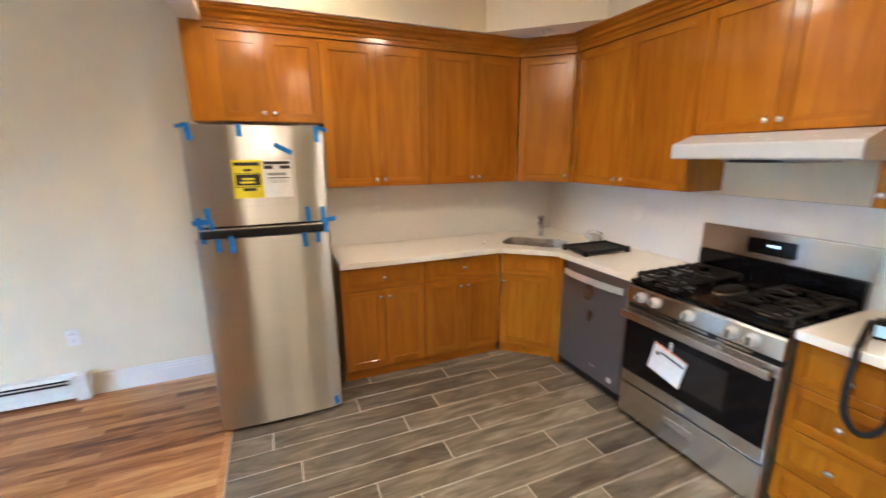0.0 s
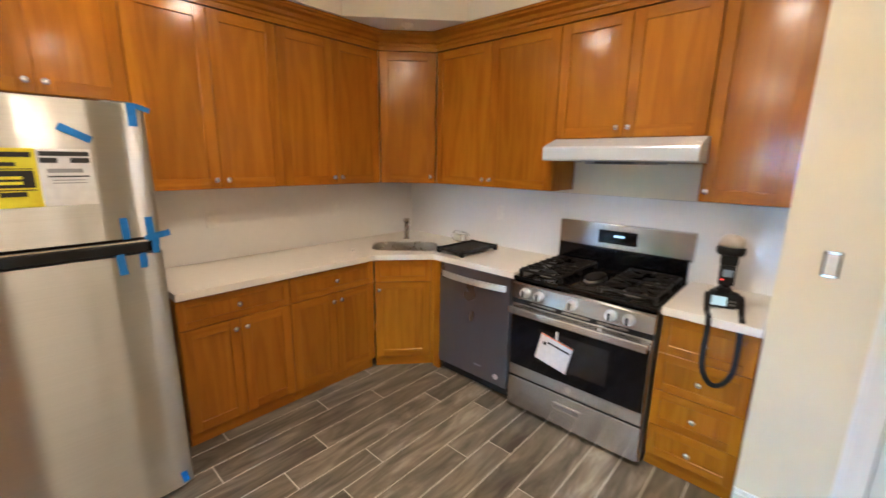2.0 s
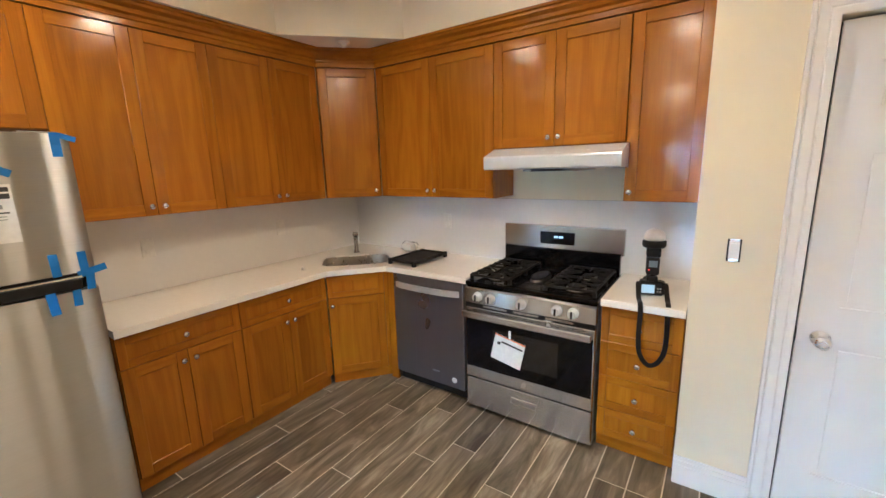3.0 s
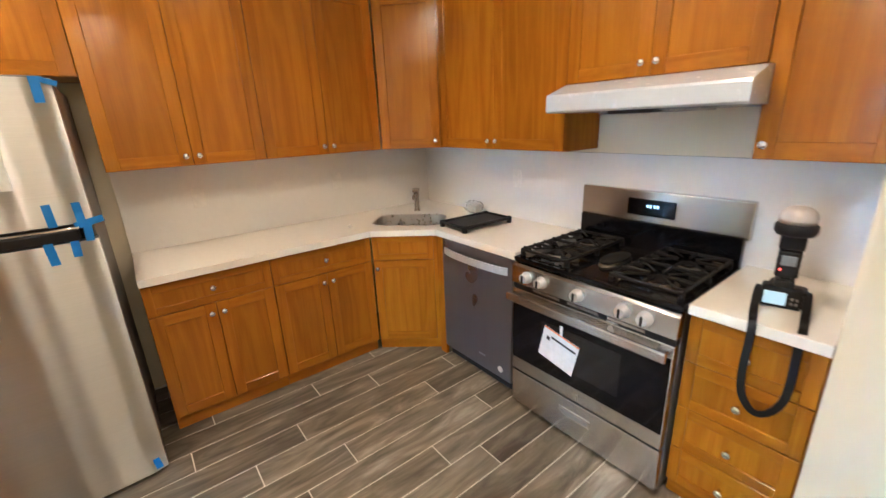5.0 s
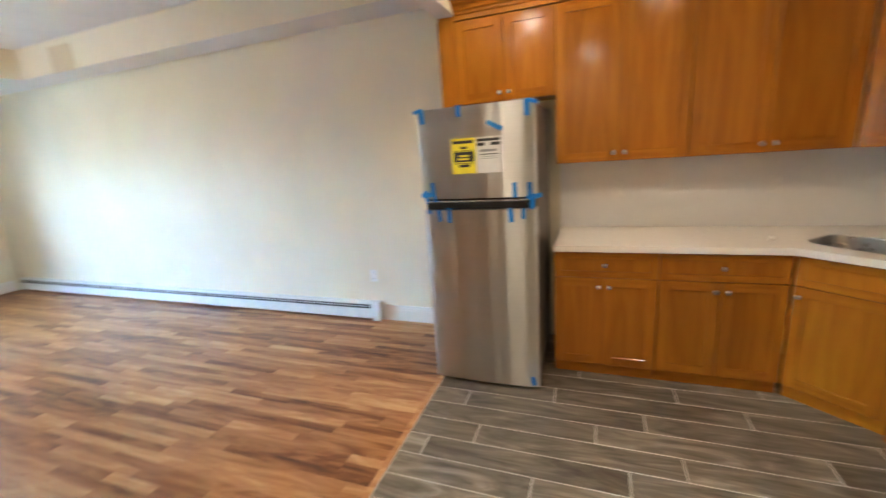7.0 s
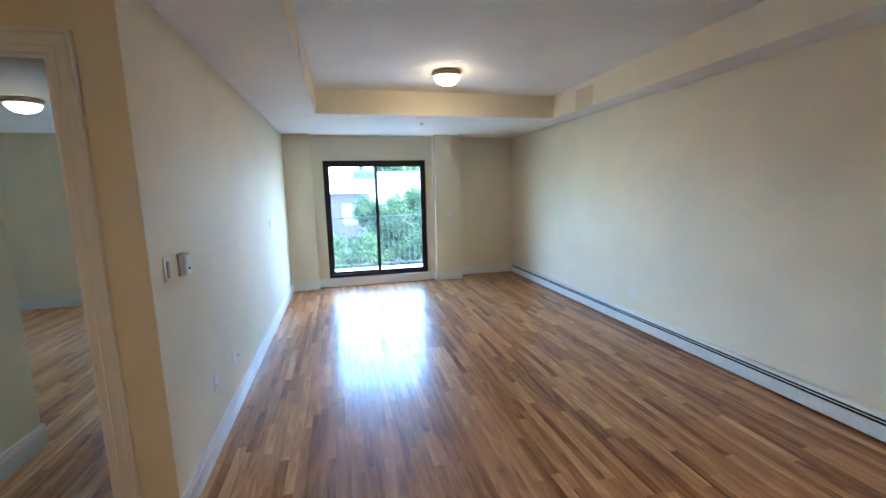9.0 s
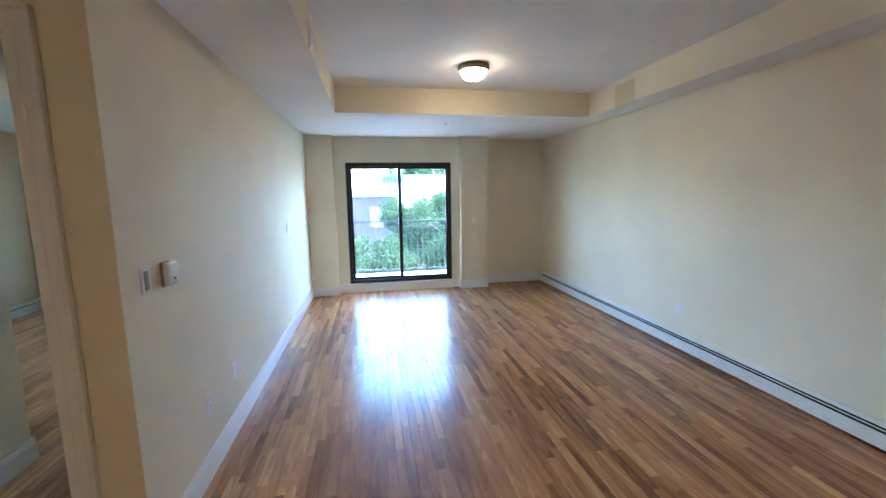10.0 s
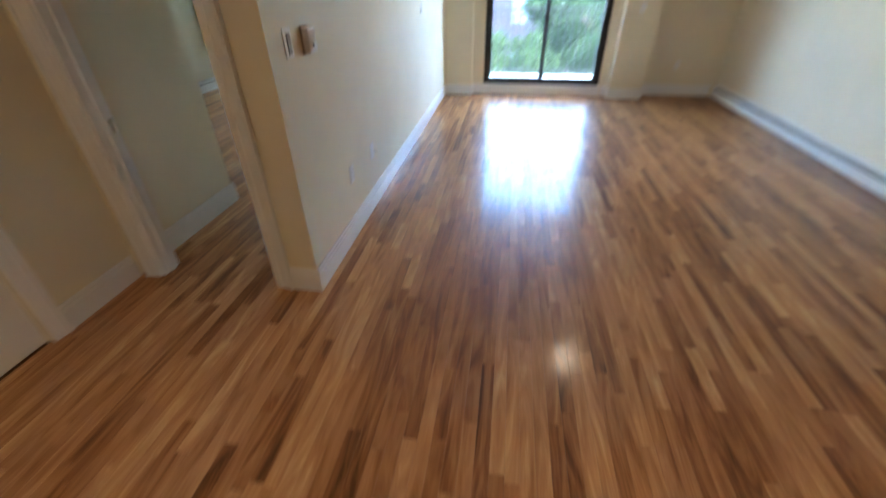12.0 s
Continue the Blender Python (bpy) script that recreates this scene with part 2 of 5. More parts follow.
def lathe(profile, n=20, m=None, bm=None):
    """Rings of (radius, height) round z."""
    bm = bm or bmesh.new()
    m = m or Matrix()
    rings = []
    for r, h in profile:
        rings.append([bm.verts.new(m @ Vector((r * math.cos(2 * math.pi * i / n), r * math.sin(2 * math.pi * i / n), h))) for i in range(n)])
    for a, b in zip(rings, rings[1:]):
        for i in range(n):
            bm.faces.new((a[i], a[(i + 1) % n], b[(i + 1) % n], b[i]))
    bm.faces.new(rings[0][::-1]), bm.faces.new(rings[-1])
    bmesh.ops.recalc_face_normals(bm, faces=bm.faces)
    for f in bm.faces:
        f.smooth = len(f.verts) == 4
    return bm


def prism(points, z0, z1, bm=None):
    bm = bm or bmesh.new()
    lo = [bm.verts.new((x, y, z0)) for x, y in points]
    hi = [bm.verts.new((x, y, z1)) for x, y in points]
    bm.faces.new(lo[::-1]), bm.faces.new(hi)
    for i in range(len(points)):
        j = (i + 1) % len(points)
        bm.faces.new((lo[i], lo[j], hi[j], hi[i]))
    bmesh.ops.recalc_face_normals(bm, faces=bm.faces)
    return bm


def tube(points, r, n=8, flat=1.0, bm=None):
    """A round or flattened bar along a line of points."""
    bm = bm or bmesh.new()
    pts = [Vector(p) for p in points]
    rings = []
    side = None
    for i, p in enumerate(pts):
        d = (pts[min(i + 1, len(pts) - 1)] - pts[max(i - 1, 0)]).normalized()
        ref = side if side is not None else (Vector((0, 0, 1)) if abs(d.z) < 0.9 else Vector((1, 0, 0)))
        u = (ref - d * ref.dot(d)).normalized()
        side = u
        w = d.cross(u)
        rings.append([bm.verts.new(p + u * (r * math.cos(2 * math.pi * k / n)) + w * (r * flat * math.sin(2 * math.pi * k / n))) for k in range(n)])
    for a, b in zip(rings, rings[1:]):
        for k in range(n):
            bm.faces.new((a[k], a[(k + 1) % n], b[(k + 1) % n], b[k]))
    bm.faces.new(rings[0][::-1]), bm.faces.new(rings[-1])
    bmesh.ops.recalc_face_normals(bm, faces=bm.faces)
    for f in bm.faces:
        f.smooth = len(f.verts) == 4
    return bm


def mesh_of(name, bm, *mats):
    me = bpy.data.meshes.new(name)
    bm.to_mesh(me)
    bm.free()
    for m in mats:
        me.materials.append(m)
    return me


def part(name, bm, material, parent, label=""):
    ob = new(name, mesh_of(name, bm, material))
    ob.parent = parent
    return tagged(ob, label) if label else ob


def thing(name, label, category, group="", kind="", at=(0, 0, 0), turn=0):
    ob = new(name)
    ob.matrix_world = pose(*at, 0, 0, turn)
    ob.empty_display_size = 0.1
    return tagged(ob, label, category, group, kind)


def fixed(name, bm, material, label, category="", kind="structure"):
    return tagged(new(name, mesh_of(name, bm, material)), label, category or name.split("_")[0], kind=kind)


def dropped(name, bm, label):
    """Lowered ceiling: white below, wall paint on its upright faces."""
    bm.normal_update()
    for f in bm.faces:
        f.material_index = 1 if abs(f.normal.z) < 0.5 else 0
    return tagged(new(name, mesh_of(name, bm, WHITE, CREAM)), label, "ceiling", kind="structure")


def with_hole(axis, p0, p1, a0, a1, z0, z1, holes):
    """A wall between a0 and a1, p0 to p1 thick, with openings (a, a, z, z)."""
    bm = bmesh.new()

    def put(s0, s1, h0, h1):
        if s1 - s0 > 1e-6 and h1 - h0 > 1e-6:
            if axis == "x":
                bx(bm, p0, p1, s0, s1, h0, h1)
            else:
                bx(bm, s0, s1, p0, p1, h0, h1)

    edge = a0
    for b0, b1, h0, h1 in sorted(holes):
        put(edge, b0, z0, z1), put(b0, b1, z0, h0), put(b0, b1, h1, z1)
        edge = b1
    put(edge, a1, z0, z1)
    return bm


# ---- large structure ----
T = 3.0
fixed("wall_north", box(-9.85, 0.12, 0, 0.12, -0.3, T), CREAM, "cream painted long wall behind the fridge", "wall")
fixed("wall_east", box(0, 0.12, -2.79, 0, -0.3, T), CREAM, "cream painted kitchen wall behind the stove", "wall")
fixed("wall_return", box(-0.514, 0, -2.91, -2.79, -0.3, T), CREAM, "cream painted return wall beside the drawers", "wall")
fixed("wall_stub", with_hole("x", -0.634, -0.514, -5.355, -2.79, -0.3, T, [(-3.95, -3.17, -0.02, 2.08)]), CREAM, "cream painted wall with a white panelled door", "wall")
fixed("wall_hall", with_hole("y", -5.355, -5.235, -4.595, -0.634, -0.3, T, [(-3.9, -3.105, -0.02, 2.08)]), CREAM, "cream painted hall wall with a door", "wall")
fixed("wall_bedroom_door", with_hole("x", -4.595, -4.475, -5.235, -4.07, -0.3, T, [(-5.09, -4.325, -0.02, 2.2)]), CREAM, "cream painted wall with the open bedroom doorway", "wall")
fixed("wall_south", box(-9.75, -4.595, -4.19, -4.07, -0.3, T), CREAM, "cream painted long living room wall", "wall")
# two unseen walls added behind the shut doors against leaking daylight
fixed("wall_hall_back", box(-4.595, -0.634, -5.48, -5.358, -0.3, T), CREAM, "added unseen wall that stops daylight behind the hall door", "wall")
fixed("wall_closet_back", box(-0.51, -0.39, -5.355, -2.914, -0.3, T), CREAM, "added unseen wall that stops daylight behind the white door", "wall")
fixed("wall_bedroom_entry", box(-5.49, -4.595, -5.355, -5.235, -0.3, T), CREAM, "cream painted wall inside the bedroom entry", "wall")
fixed("wall_bedroom_east", box(-5.49, -5.37, -8.0, -5.355, -0.3, T), CREAM, "cream painted bedroom wall", "wall")
fixed("wall_bedroom_south", box(-9.85, -5.37, -8.12, -8.0, -0.3, T), CREAM, "cream painted bedroom wall above the heater", "wall")
fixed("wall_bedroom_west", with_hole("x", -9.85, -9.6, -8.0, -4.19, -0.3, T, [(-6.5, -5.2, 0.7, 2.0)]), CREAM, "cream painted bedroom window wall", "wall")
fixed("wall_window", with_hole("x", -9.75, -9.55, -3.65, -1.59, -0.3, T, [(-3.47, -1.735, 0.15, 2.145)]), CREAM, "cream painted wall round the sliding balcony door", "wall")
fixed("pilaster_1", box(-9.75, -9.41, -4.07, -3.65, -0.3, T), CREAM, "cream painted pilaster beside the sliding door", "pilaster")
fixed("pilaster_2", box(-9.75, -9.41, -1.59, -1.135, -0.3, T), CREAM, "cream painted pilaster beside the sliding door", "pilaster")
fixed("wall_recess", box(-9.85, -9.745, -1.135, 0, -0.3, T), CREAM, "cream painted recessed wall in the room corner", "wall")
fixed("ceiling", box(-9.85, 0.12, -5.355, 0.12, 2.85, 2.97), WHITE, "flat white painted ceiling", "ceiling")
fixed("ceiling_bedroom", box(-9.6, -4.595, -8.0, -4.19, 2.56, 2.66), WHITE, "flat white painted bedroom ceiling", "ceiling")
dropped("soffit_window", box(-9.745, -7.625, -4.07, 0, 2.557, 2.85), "white lowered ceiling along the window wall")
dropped("soffit_south", box(-7.625, -2.94, -4.07, -3.447, 2.557, 2.85), "white lowered ceiling along the long wall")
dropped("soffit_north", box(-7.625, -2.94, -0.32, 0, 2.557, 2.85), "narrow lowered ceiling above the heater wall")
dropped("beam", box(-2.94, -2.82, -4.07, 0, 2.38, 2.85), "white ceiling beam between kitchen and living room")
dropped("soffit_kitchen", prism([(-2.82, 0), (0, 0), (0, -2.79), (-0.40, -2.79), (-0.40, -0.98), (-1.0, -0.42), (-2.82, -0.42)], 2.46, 2.85), "lowered ceiling above the kitchen cabinets")
fixed("floor_slab", box(-9.85, 0.12, -8.12, 0.12, -0.3, -0.014), SUBFLOOR, "dark subfloor under the floor boards", "floor")


def baseboard(name, axis, face, out, a0, a1):
    """White board with a stepped top; out is the side of the face it stands on."""
    bm = bmesh.new()
    for d, z0, z1 in ((0.016, 0.0, 0.105), (0.012, 0.105, 0.128), (0.007, 0.128, 0.148)):
        p0, p1 = sorted((face, face + out * d))
        bx(bm, p0, p1, a0, a1, z0, z1) if axis == "x" else bx(bm, a0, a1, p0, p1, z0, z1)
    fixed(name, bm, TRIM, "white painted baseboard with a stepped top", "baseboard")


for i, b in enumerate([
    ("y", 0, -1, -3.795, -2.92), ("y", -4.07, 1, -9.394, -4.475), ("x", -9.41, 1, -4.07, -3.634), ("x", -9.41, 1, -1.606, -1.135),
    ("y", -3.65, 1, -9.55, -9.41), ("y", -1.59, -1, -9.55, -9.41), ("x", -9.55, 1, -3.634, -3.49), ("x", -9.55, 1, -1.69, -1.606),
    ("y", -1.135, 1, -9.729, -9.394), ("x", -9.745, 1, -1.119, -0.07), ("x", -4.475, 1, -4.233, -4.054), ("y", -5.235, 1, -4.455, -3.99),
    ("y", -5.235, 1, -5.49, -4.58), ("x", -5.49, -1, -5.355, -5.219), ("x", -9.6, 1, -7.93, -4.19), ("x", -0.634, -1, -3.085, -2.79),
    ("x", -0.634, -1, -5.235, -4.04),
]):
    baseboard(f"baseboard_{i + 1}", *b)


def casing(name, axis, face, out, a0, a1, top, w=0.092):
    """Moulded white door casing round an opening."""
    bm = bmesh.new()
    profile = ((0.0, 0.0), (0.0, 0.010), (0.03, 0.013), (0.28, 0.0145), (0.34, 0.012), (0.40, 0.015), (0.74, 0.020), (0.80, 0.0175), (0.86, 0.026), (0.97, 0.027), (1.0, 0.024), (1.0, 0.0))
    rows = []
    for f, d in profile:
        q = face + out * d
        line = ((a0 - w * f, 0.0), (a0 - w * f, top + w * f), (a1 + w * f, top + w * f), (a1 + w * f, 0.0))
        rows.append([bm.verts.new((q, u, z) if axis == "x" else (u, q, z)) for u, z in line])
    for a, b in zip(rows, rows[1:] + rows[:1]):
        for k in range(3):
            bm.faces.new((a[k], a[k + 1], b[k + 1], b[k]))
    for k in (0, 3):
        bm.faces.new([row[k] for row in rows])
    bmesh.ops.recalc_face_normals(bm, faces=bm.faces)
    fixed(name, bm, TRIM, "white moulded door casing", "trim")


casing("trim_bedroom", "x", -4.475, 1, -5.09, -4.325, 2.2)
casing("trim_closet", "x", -0.634, -1, -3.95, -3.17, 2.08, 0.085)
casing("trim_hall", "y", -5.235, 1, -3.9, -3.105, 2.08, 0.085)
jamb = bmesh.new()
bx(jamb, -4.595, -4.475, -5.09, -5.072, 0, 2.182), bx(jamb, -4.595, -4.475, -4.343, -4.325, 0, 2.182), bx(jamb, -4.595, -4.475, -5.09, -4.325, 2.182, 2.2)
bx(jamb, -4.545, -4.525, -5.072, -5.06, 0, 2.16), bx(jamb, -4.545, -4.525, -4.355, -4.343, 0, 2.16)
jamb = fixed("door_frame_bedroom", jamb, TRIM, "white painted jamb of the bedroom doorway", "door frame")
part("strike_plate", box(-4.58, -4.55, -5.0725, -5.070, 0.85, 0.92), CHROME, jamb, "steel strike plate")


def panel_door(name, axis, p, a0, a1, top, knob_at, out, label):
    """Six-panel white door, shut, with a round knob."""
    d = thing(name, label, "door", kind="structure")
    bm = bmesh.new()
    q = p - out * 0.035

    def put(m, s0, s1, z0, z1, f0, f1, bev=0.0):
        g0, g1 = sorted((f0, f1))
        bx(m, g0, g1, s0, s1, z0, z1, bev) if axis == "x" else bx(m, s0, s1, g0, g1, z0, z1, bev)

    w = a1 - a0
    put(bm, a0, a1, 0.008, top, q, p - out * 0.010)
    xs = (0.0, 0.15, 0.46, 0.54, 0.85, 1.0)
    zs = (0.008, 0.24, 0.84, 1.0, 1.62, 1.74, 1.92, top)
    for k in (0, 2, 4):
        put(bm, a0 + xs[k] * w, a0 + xs[k + 1] * w, 0.008, top, p - out * 0.012, p)
    for k in (0, 2, 4, 6):
        for c in (1, 3):
            put(bm, a0 + xs[c] * w, a0 + xs[c + 1] * w, zs[k], zs[k + 1], p - out * 0.012, p)
    leaf = part("leaf", bm, TRIM, d)
    for c in (1, 3):
        for k in (1, 3, 5):
            pb = bmesh.new()
            put(pb, a0 + xs[c] * w + 0.022, a0 + xs[c + 1] * w - 0.022, zs[k] + 0.022, zs[k + 1] - 0.022, p - out * 0.011, p - out * 0.004, 0.003)
            part("panel", pb, TRIM, leaf)
    m = Matrix.Translation((p, knob_at, 0.862) if axis == "x" else (knob_at, p, 0.862)) @ (Matrix.Rotation(radians(90 * out), 4, "Y") if axis == "x" else Matrix.Rotation(radians(-90 * out), 4, "X"))
    part("door_knob", lathe([(0.033, 0), (0.033, 0.006), (0.012, 0.012), (0.011, 0.035), (0.024, 0.045), (0.029, 0.058), (0.026, 0.07), (0.012, 0.076)], 24, m), CHROME, leaf, "brushed nickel knob")
    return d


d1 = panel_door("door_1", "x", -0.60, -3.945, -3.183, 2.07, -3.258, -1, "white panelled door, shut, with a nickel knob")
# dark strip put in place of the shade inside the latch-side gap
part("gap_shade", box(-0.582, -0.566, -3.190, -3.168, 0.008, 2.07), BRONZE, d1, "dark strip standing in for the shade in the latch gap")
part("latch", box(-0.606, -0.58, -3.1825, -3.1755, 0.835, 0.895), BRONZE, d1, "dark metal latch")
panel_door("door_2", "y", -5.265, -3.895, -3.11, 2.07, -3.185, 1, "white panelled hall door, shut")

# sliding balcony door
sl = thing("window_1", "black metal sliding balcony door with two panes", "sliding door", kind="structure")
fr = bmesh.new()
Y0, Y1, Z0, Z1 = -3.47, -1.735, 0.15, 2.145
for b in ((Y0, Y0 + 0.05, Z0, Z1), (Y1 - 0.05, Y1, Z0, Z1), (Y0 + 0.05, Y1 - 0.05, Z1 - 0.055, Z1), (Y0 + 0.05, Y1 - 0.05, Z0, Z0 + 0.05)):
    bx(fr, -9.66, -9.54, *b)
part("window_frame", fr, BRONZE, sl)
YM = -2.60
for nm, a, b, xo in (("sash", Y0 + 0.05, YM + 0.03, -9.63), ("sash", YM - 0.03, Y1 - 0.05, -9.585)):
    s = bmesh.new()
    for q in ((a, a + 0.04, Z0 + 0.05, Z1 - 0.055), (b - 0.04, b, Z0 + 0.05, Z1 - 0.055), (a + 0.04, b - 0.04, Z1 - 0.1, Z1 - 0.055), (a + 0.04, b - 0.04, Z0 + 0.05, Z0 + 0.09)):
        bx(s, xo - 0.018, xo + 0.018, *q)
    s = part(nm, s, BRONZE, sl)
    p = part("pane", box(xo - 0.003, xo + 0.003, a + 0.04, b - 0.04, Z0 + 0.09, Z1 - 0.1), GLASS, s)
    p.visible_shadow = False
part("pull_handle", box(-9.567, -9.53, Y1 - 0.085, Y1 - 0.065, 1.02, 1.28, 0.004), BRONZE, sl, "black pull handle")
fixed("sill", box(-9.55, -9.50, Y0 - 0.02, Y1 + 0.02, 0.0, 0.145, 0.004), TRIM, "white painted step below the sliding door", "trim")
w2 = thing("window_2", "white framed bedroom window", "window", kind="structure")
fr = bmesh.new()
for b in ((-6.5, -6.45, 0.7, 2.0), (-5.25, -5.2, 0.7, 2.0), (-6.45, -5.25, 1.95, 2.0), (-6.45, -5.25, 0.7, 0.75), (-5.87, -5.83, 0.75, 1.95)):
    bx(fr, -9.78, -9.745, *b)
part("window_frame", fr, TRIM, w2)
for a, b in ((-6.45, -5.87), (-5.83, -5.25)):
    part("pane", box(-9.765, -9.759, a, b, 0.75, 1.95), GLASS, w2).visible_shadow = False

from mathutils.geometry import tessellate_polygon

# ---- kitchen ----
def knob(parent, x, y, z):
    """Small round cabinet knob that points to -y."""
    m = Matrix.Translation((x, y, z)) @ Matrix.Rotation(radians(90), 4, "X")
    return part("knob", lathe([(0.007, 0), (0.006, 0.012), (0.013, 0.018), (0.0155, 0.024), (0.012, 0.029), (0.004, 0.031)], 14, m), CHROME, parent, "polished nickel knob")


def front(parent, name, x0, x1, z0, z1, y, rail=0.058, knob_at=None, flat=False):
    """A shaker front 20 mm thick whose face lies at y (towards -y), with a recessed panel."""
    f = y
    door = part(name, box(x0 + rail - 0.004, x1 - rail + 0.004, f + 0.009, f + 0.018, z0 + rail - 0.004, z1 - rail + 0.004), OAK, parent)
    for a, b in ((x0, x0 + rail), (x1 - rail, x1)):
        part("stile", box(a, b, f, f + 0.02, z0, z1, 0.002, 1), OAK, door)
    for c, d in ((z0, z0 + rail), (z1 - rail, z1)):
        part("rail", box(x0 + rail, x1 - rail, f + 0.0005, f + 0.02, c, d, 0.002, 1), OAK_RAIL, door)
    if knob_at:
        knob(door, knob_at[0], f, knob_at[1])
    return door


def upper(x_at, turn, w, z0, z1, depth, doors, label, knobs="pair", stile=0.0, at_y=0.0):
    u = thing("wall_cabinet", label, "cabinet", "oak wall cabinets", at=(x_at[0], x_at[1], 0), turn=turn)
    part("body", box(0.001, w - 0.001, -depth + 0.022, -0.002, z0 + 0.002, z1 + 0.1), OAK, u)
    if stile:
        part("stile", box(0.001, stile - 0.002, -depth + 0.004, -depth + 0.022, z0, z1 + 0.02), OAK, u)
    dw = (w - stile) / doors
    for i in range(doors):
        a, b = stile + i * dw + 0.0015, stile + (i + 1) * dw - 0.0015
        right = (i % 2 == 0) if doors == 2 else knobs == "right"
        front(u, "door", a, b, z0 + 0.004, z1, -depth, 0.06, ((b - 0.03) if right else (a + 0.03), z0 + 0.055))
    return u


D = 0.317
ZU, ZT = 1.375, 2.335
upper((-2.94, 0), 0, 0.77, 1.81, ZT, D, 2, "short varnished oak cabinet above the fridge", stile=0.12)
upper((-2.17, 0), 0, 0.76, ZU, ZT, D, 2, "tall varnished oak wall cabinet with two doors")
upper((-1.41, 0), 0, 0.78, ZU, ZT, D, 2, "tall varnished oak wall cabinet with two doors")
upper((0, -0.62), -90, 1.0, ZU, ZT, D, 2, "tall varnished oak wall cabinet beside the hood")
upper((0, -1.622), -90, 0.798, 1.695, ZT, D, 2, "short varnished oak cabinet above the range hood")
upper((0, -2.422), -90, 0.366, ZU, ZT, D, 1, "narrow varnished oak wall cabinet with one door", "left")
# diagonal corner cabinet
cc = thing("wall_cabinet", "diagonal oak corner cabinet above the sink", "cabinet", "oak wall cabinets", at=(-0.63, -0.317, 0), turn=-44.1)
cw = math.hypot(0.313, 0.303)
part("body", prism([(0, 0.022), (cw, 0.022), (cw - 0.2, 0.21), (0.2, 0.21)], ZU + 0.002, ZT + 0.1), OAK, cc)
front(cc, "door", 0.012, cw - 0.012, ZU + 0.004, ZT, 0.0, 0.06, (cw - 0.045, ZU + 0.055))


def sweep(path, profile):
    """A moulding: the profile (out, z) mitred along a line of plan points; out is to the right of the line's direction."""
    bm = bmesh.new()
    pts = [Vector((x, y)) for x, y in path]
    rows = []
    for i, p in enumerate(pts):
        d0 = (p - pts[i - 1]).normalized() if i else (pts[1] - p).normalized()
        d1 = (pts[i + 1] - p).normalized() if i < len(pts) - 1 else d0
        n0, n1 = Vector((d0.y, -d0.x)), Vector((d1.y, -d1.x))
        n = (n0 + n1).normalized()
        k = 1 / max(0.3, n.dot(n0))
        rows.append([bm.verts.new((p.x + n.x * o * k, p.y + n.y * o * k, z)) for o, z in profile])
    c = len(profile)
    for a, b in zip(rows, rows[1:]):
        for j in range(c):
            bm.faces.new((a[j], a[(j + 1) % c], b[(j + 1) % c], b[j]))
    bm.faces.new(rows[0]), bm.faces.new(rows[-1][::-1])
    bmesh.ops.recalc_face_normals(bm, faces=bm.faces)
    return bm


LINE = [(-2.82, -D), (-0.63, -D), (-0.317, -0.62), (-0.317, -2.788)]
CROWN = oak("oak_crown_varnish", *OAKS, (0.12, 0.12, 8))
fixed("crown_moulding", sweep(LINE, [(-0.02, 2.34), (0.008, 2.34), (0.008, 2.368), (0.016, 2.372), (0.018, 2.388), (0.034, 2.396), (0.042, 2.415), (0.066, 2.428), (0.07, 2.44), (0.082, 2.444), (0.084, 2.458), (-0.02, 2.458)]), CROWN, "stepped oak crown moulding above the cabinets", "trim", kind="structure")

# base cabinets
DB = 0.586


def base_box(u, w, z1=0.852):
    part("body", box(0.001, w - 0.001, -DB + 0.022, -0.03, 0.085, z1), OAK, u)
    part("kick", box(0.001, w - 0.001, -DB + 0.035, -DB + 0.055, 0.002, 0.085), OAK_RAIL, u)


for x, w in ((-2.165, 0.602), (-1.563, 0.642)):
    u = thing("base_cabinet", "oak base cabinet with one drawer over two doors", "cabinet", "oak base cabinets", at=(x, 0, 0))
    base_box(u, w)
    front(u, "drawer", 0.003, w - 0.003, 0.684, 0.844, -DB, 0.04, (w / 2, 0.768))
    front(u, "door", 0.003, w / 2 - 0.0015, 0.088, 0.68, -DB, 0.056, (w / 2 - 0.03, 0.628))
    front(u, "door", w / 2 + 0.0015, w - 0.003, 0.088, 0.68, -DB, 0.056, (w / 2 + 0.03, 0.628))
# diagonal sink base
DX0, DY0, DX1, DY1 = -0.921, -0.586, -0.586, -0.872
dw = math.hypot(DX1 - DX0, DY1 - DY0)
u = thing("sink_cabinet", "diagonal oak sink cabinet with false drawer and door", "cabinet", "oak base cabinets", at=(DX0, DY0, 0), turn=math.degrees(math.atan2(DY1 - DY0, DX1 - DX0)))
part("body", box(0.002, dw - 0.002, 0.022, 0.04, 0.085, 0.852), OAK, u)
part("kick", box(0.0, dw, 0.035, 0.05, 0.002, 0.085), OAK_RAIL, u)
front(u, "false_drawer", 0.005, dw - 0.03, 0.684, 0.844, 0.0, 0.04)
front(u, "door", 0.005, dw - 0.03, 0.088, 0.68, 0.0, 0.056, (0.034, 0.628))
part("stile", box(dw - 0.027, dw + 0.004, 0.0, 0.022, 0.085, 0.848), OAK, u)
tagged(new("filler_strip", mesh_of("filler_strip", box(-0.596, -0.576, -0.942, -0.876, 0.004, 0.85), OAK)), "oak filler strip beside the dishwasher", "filler")
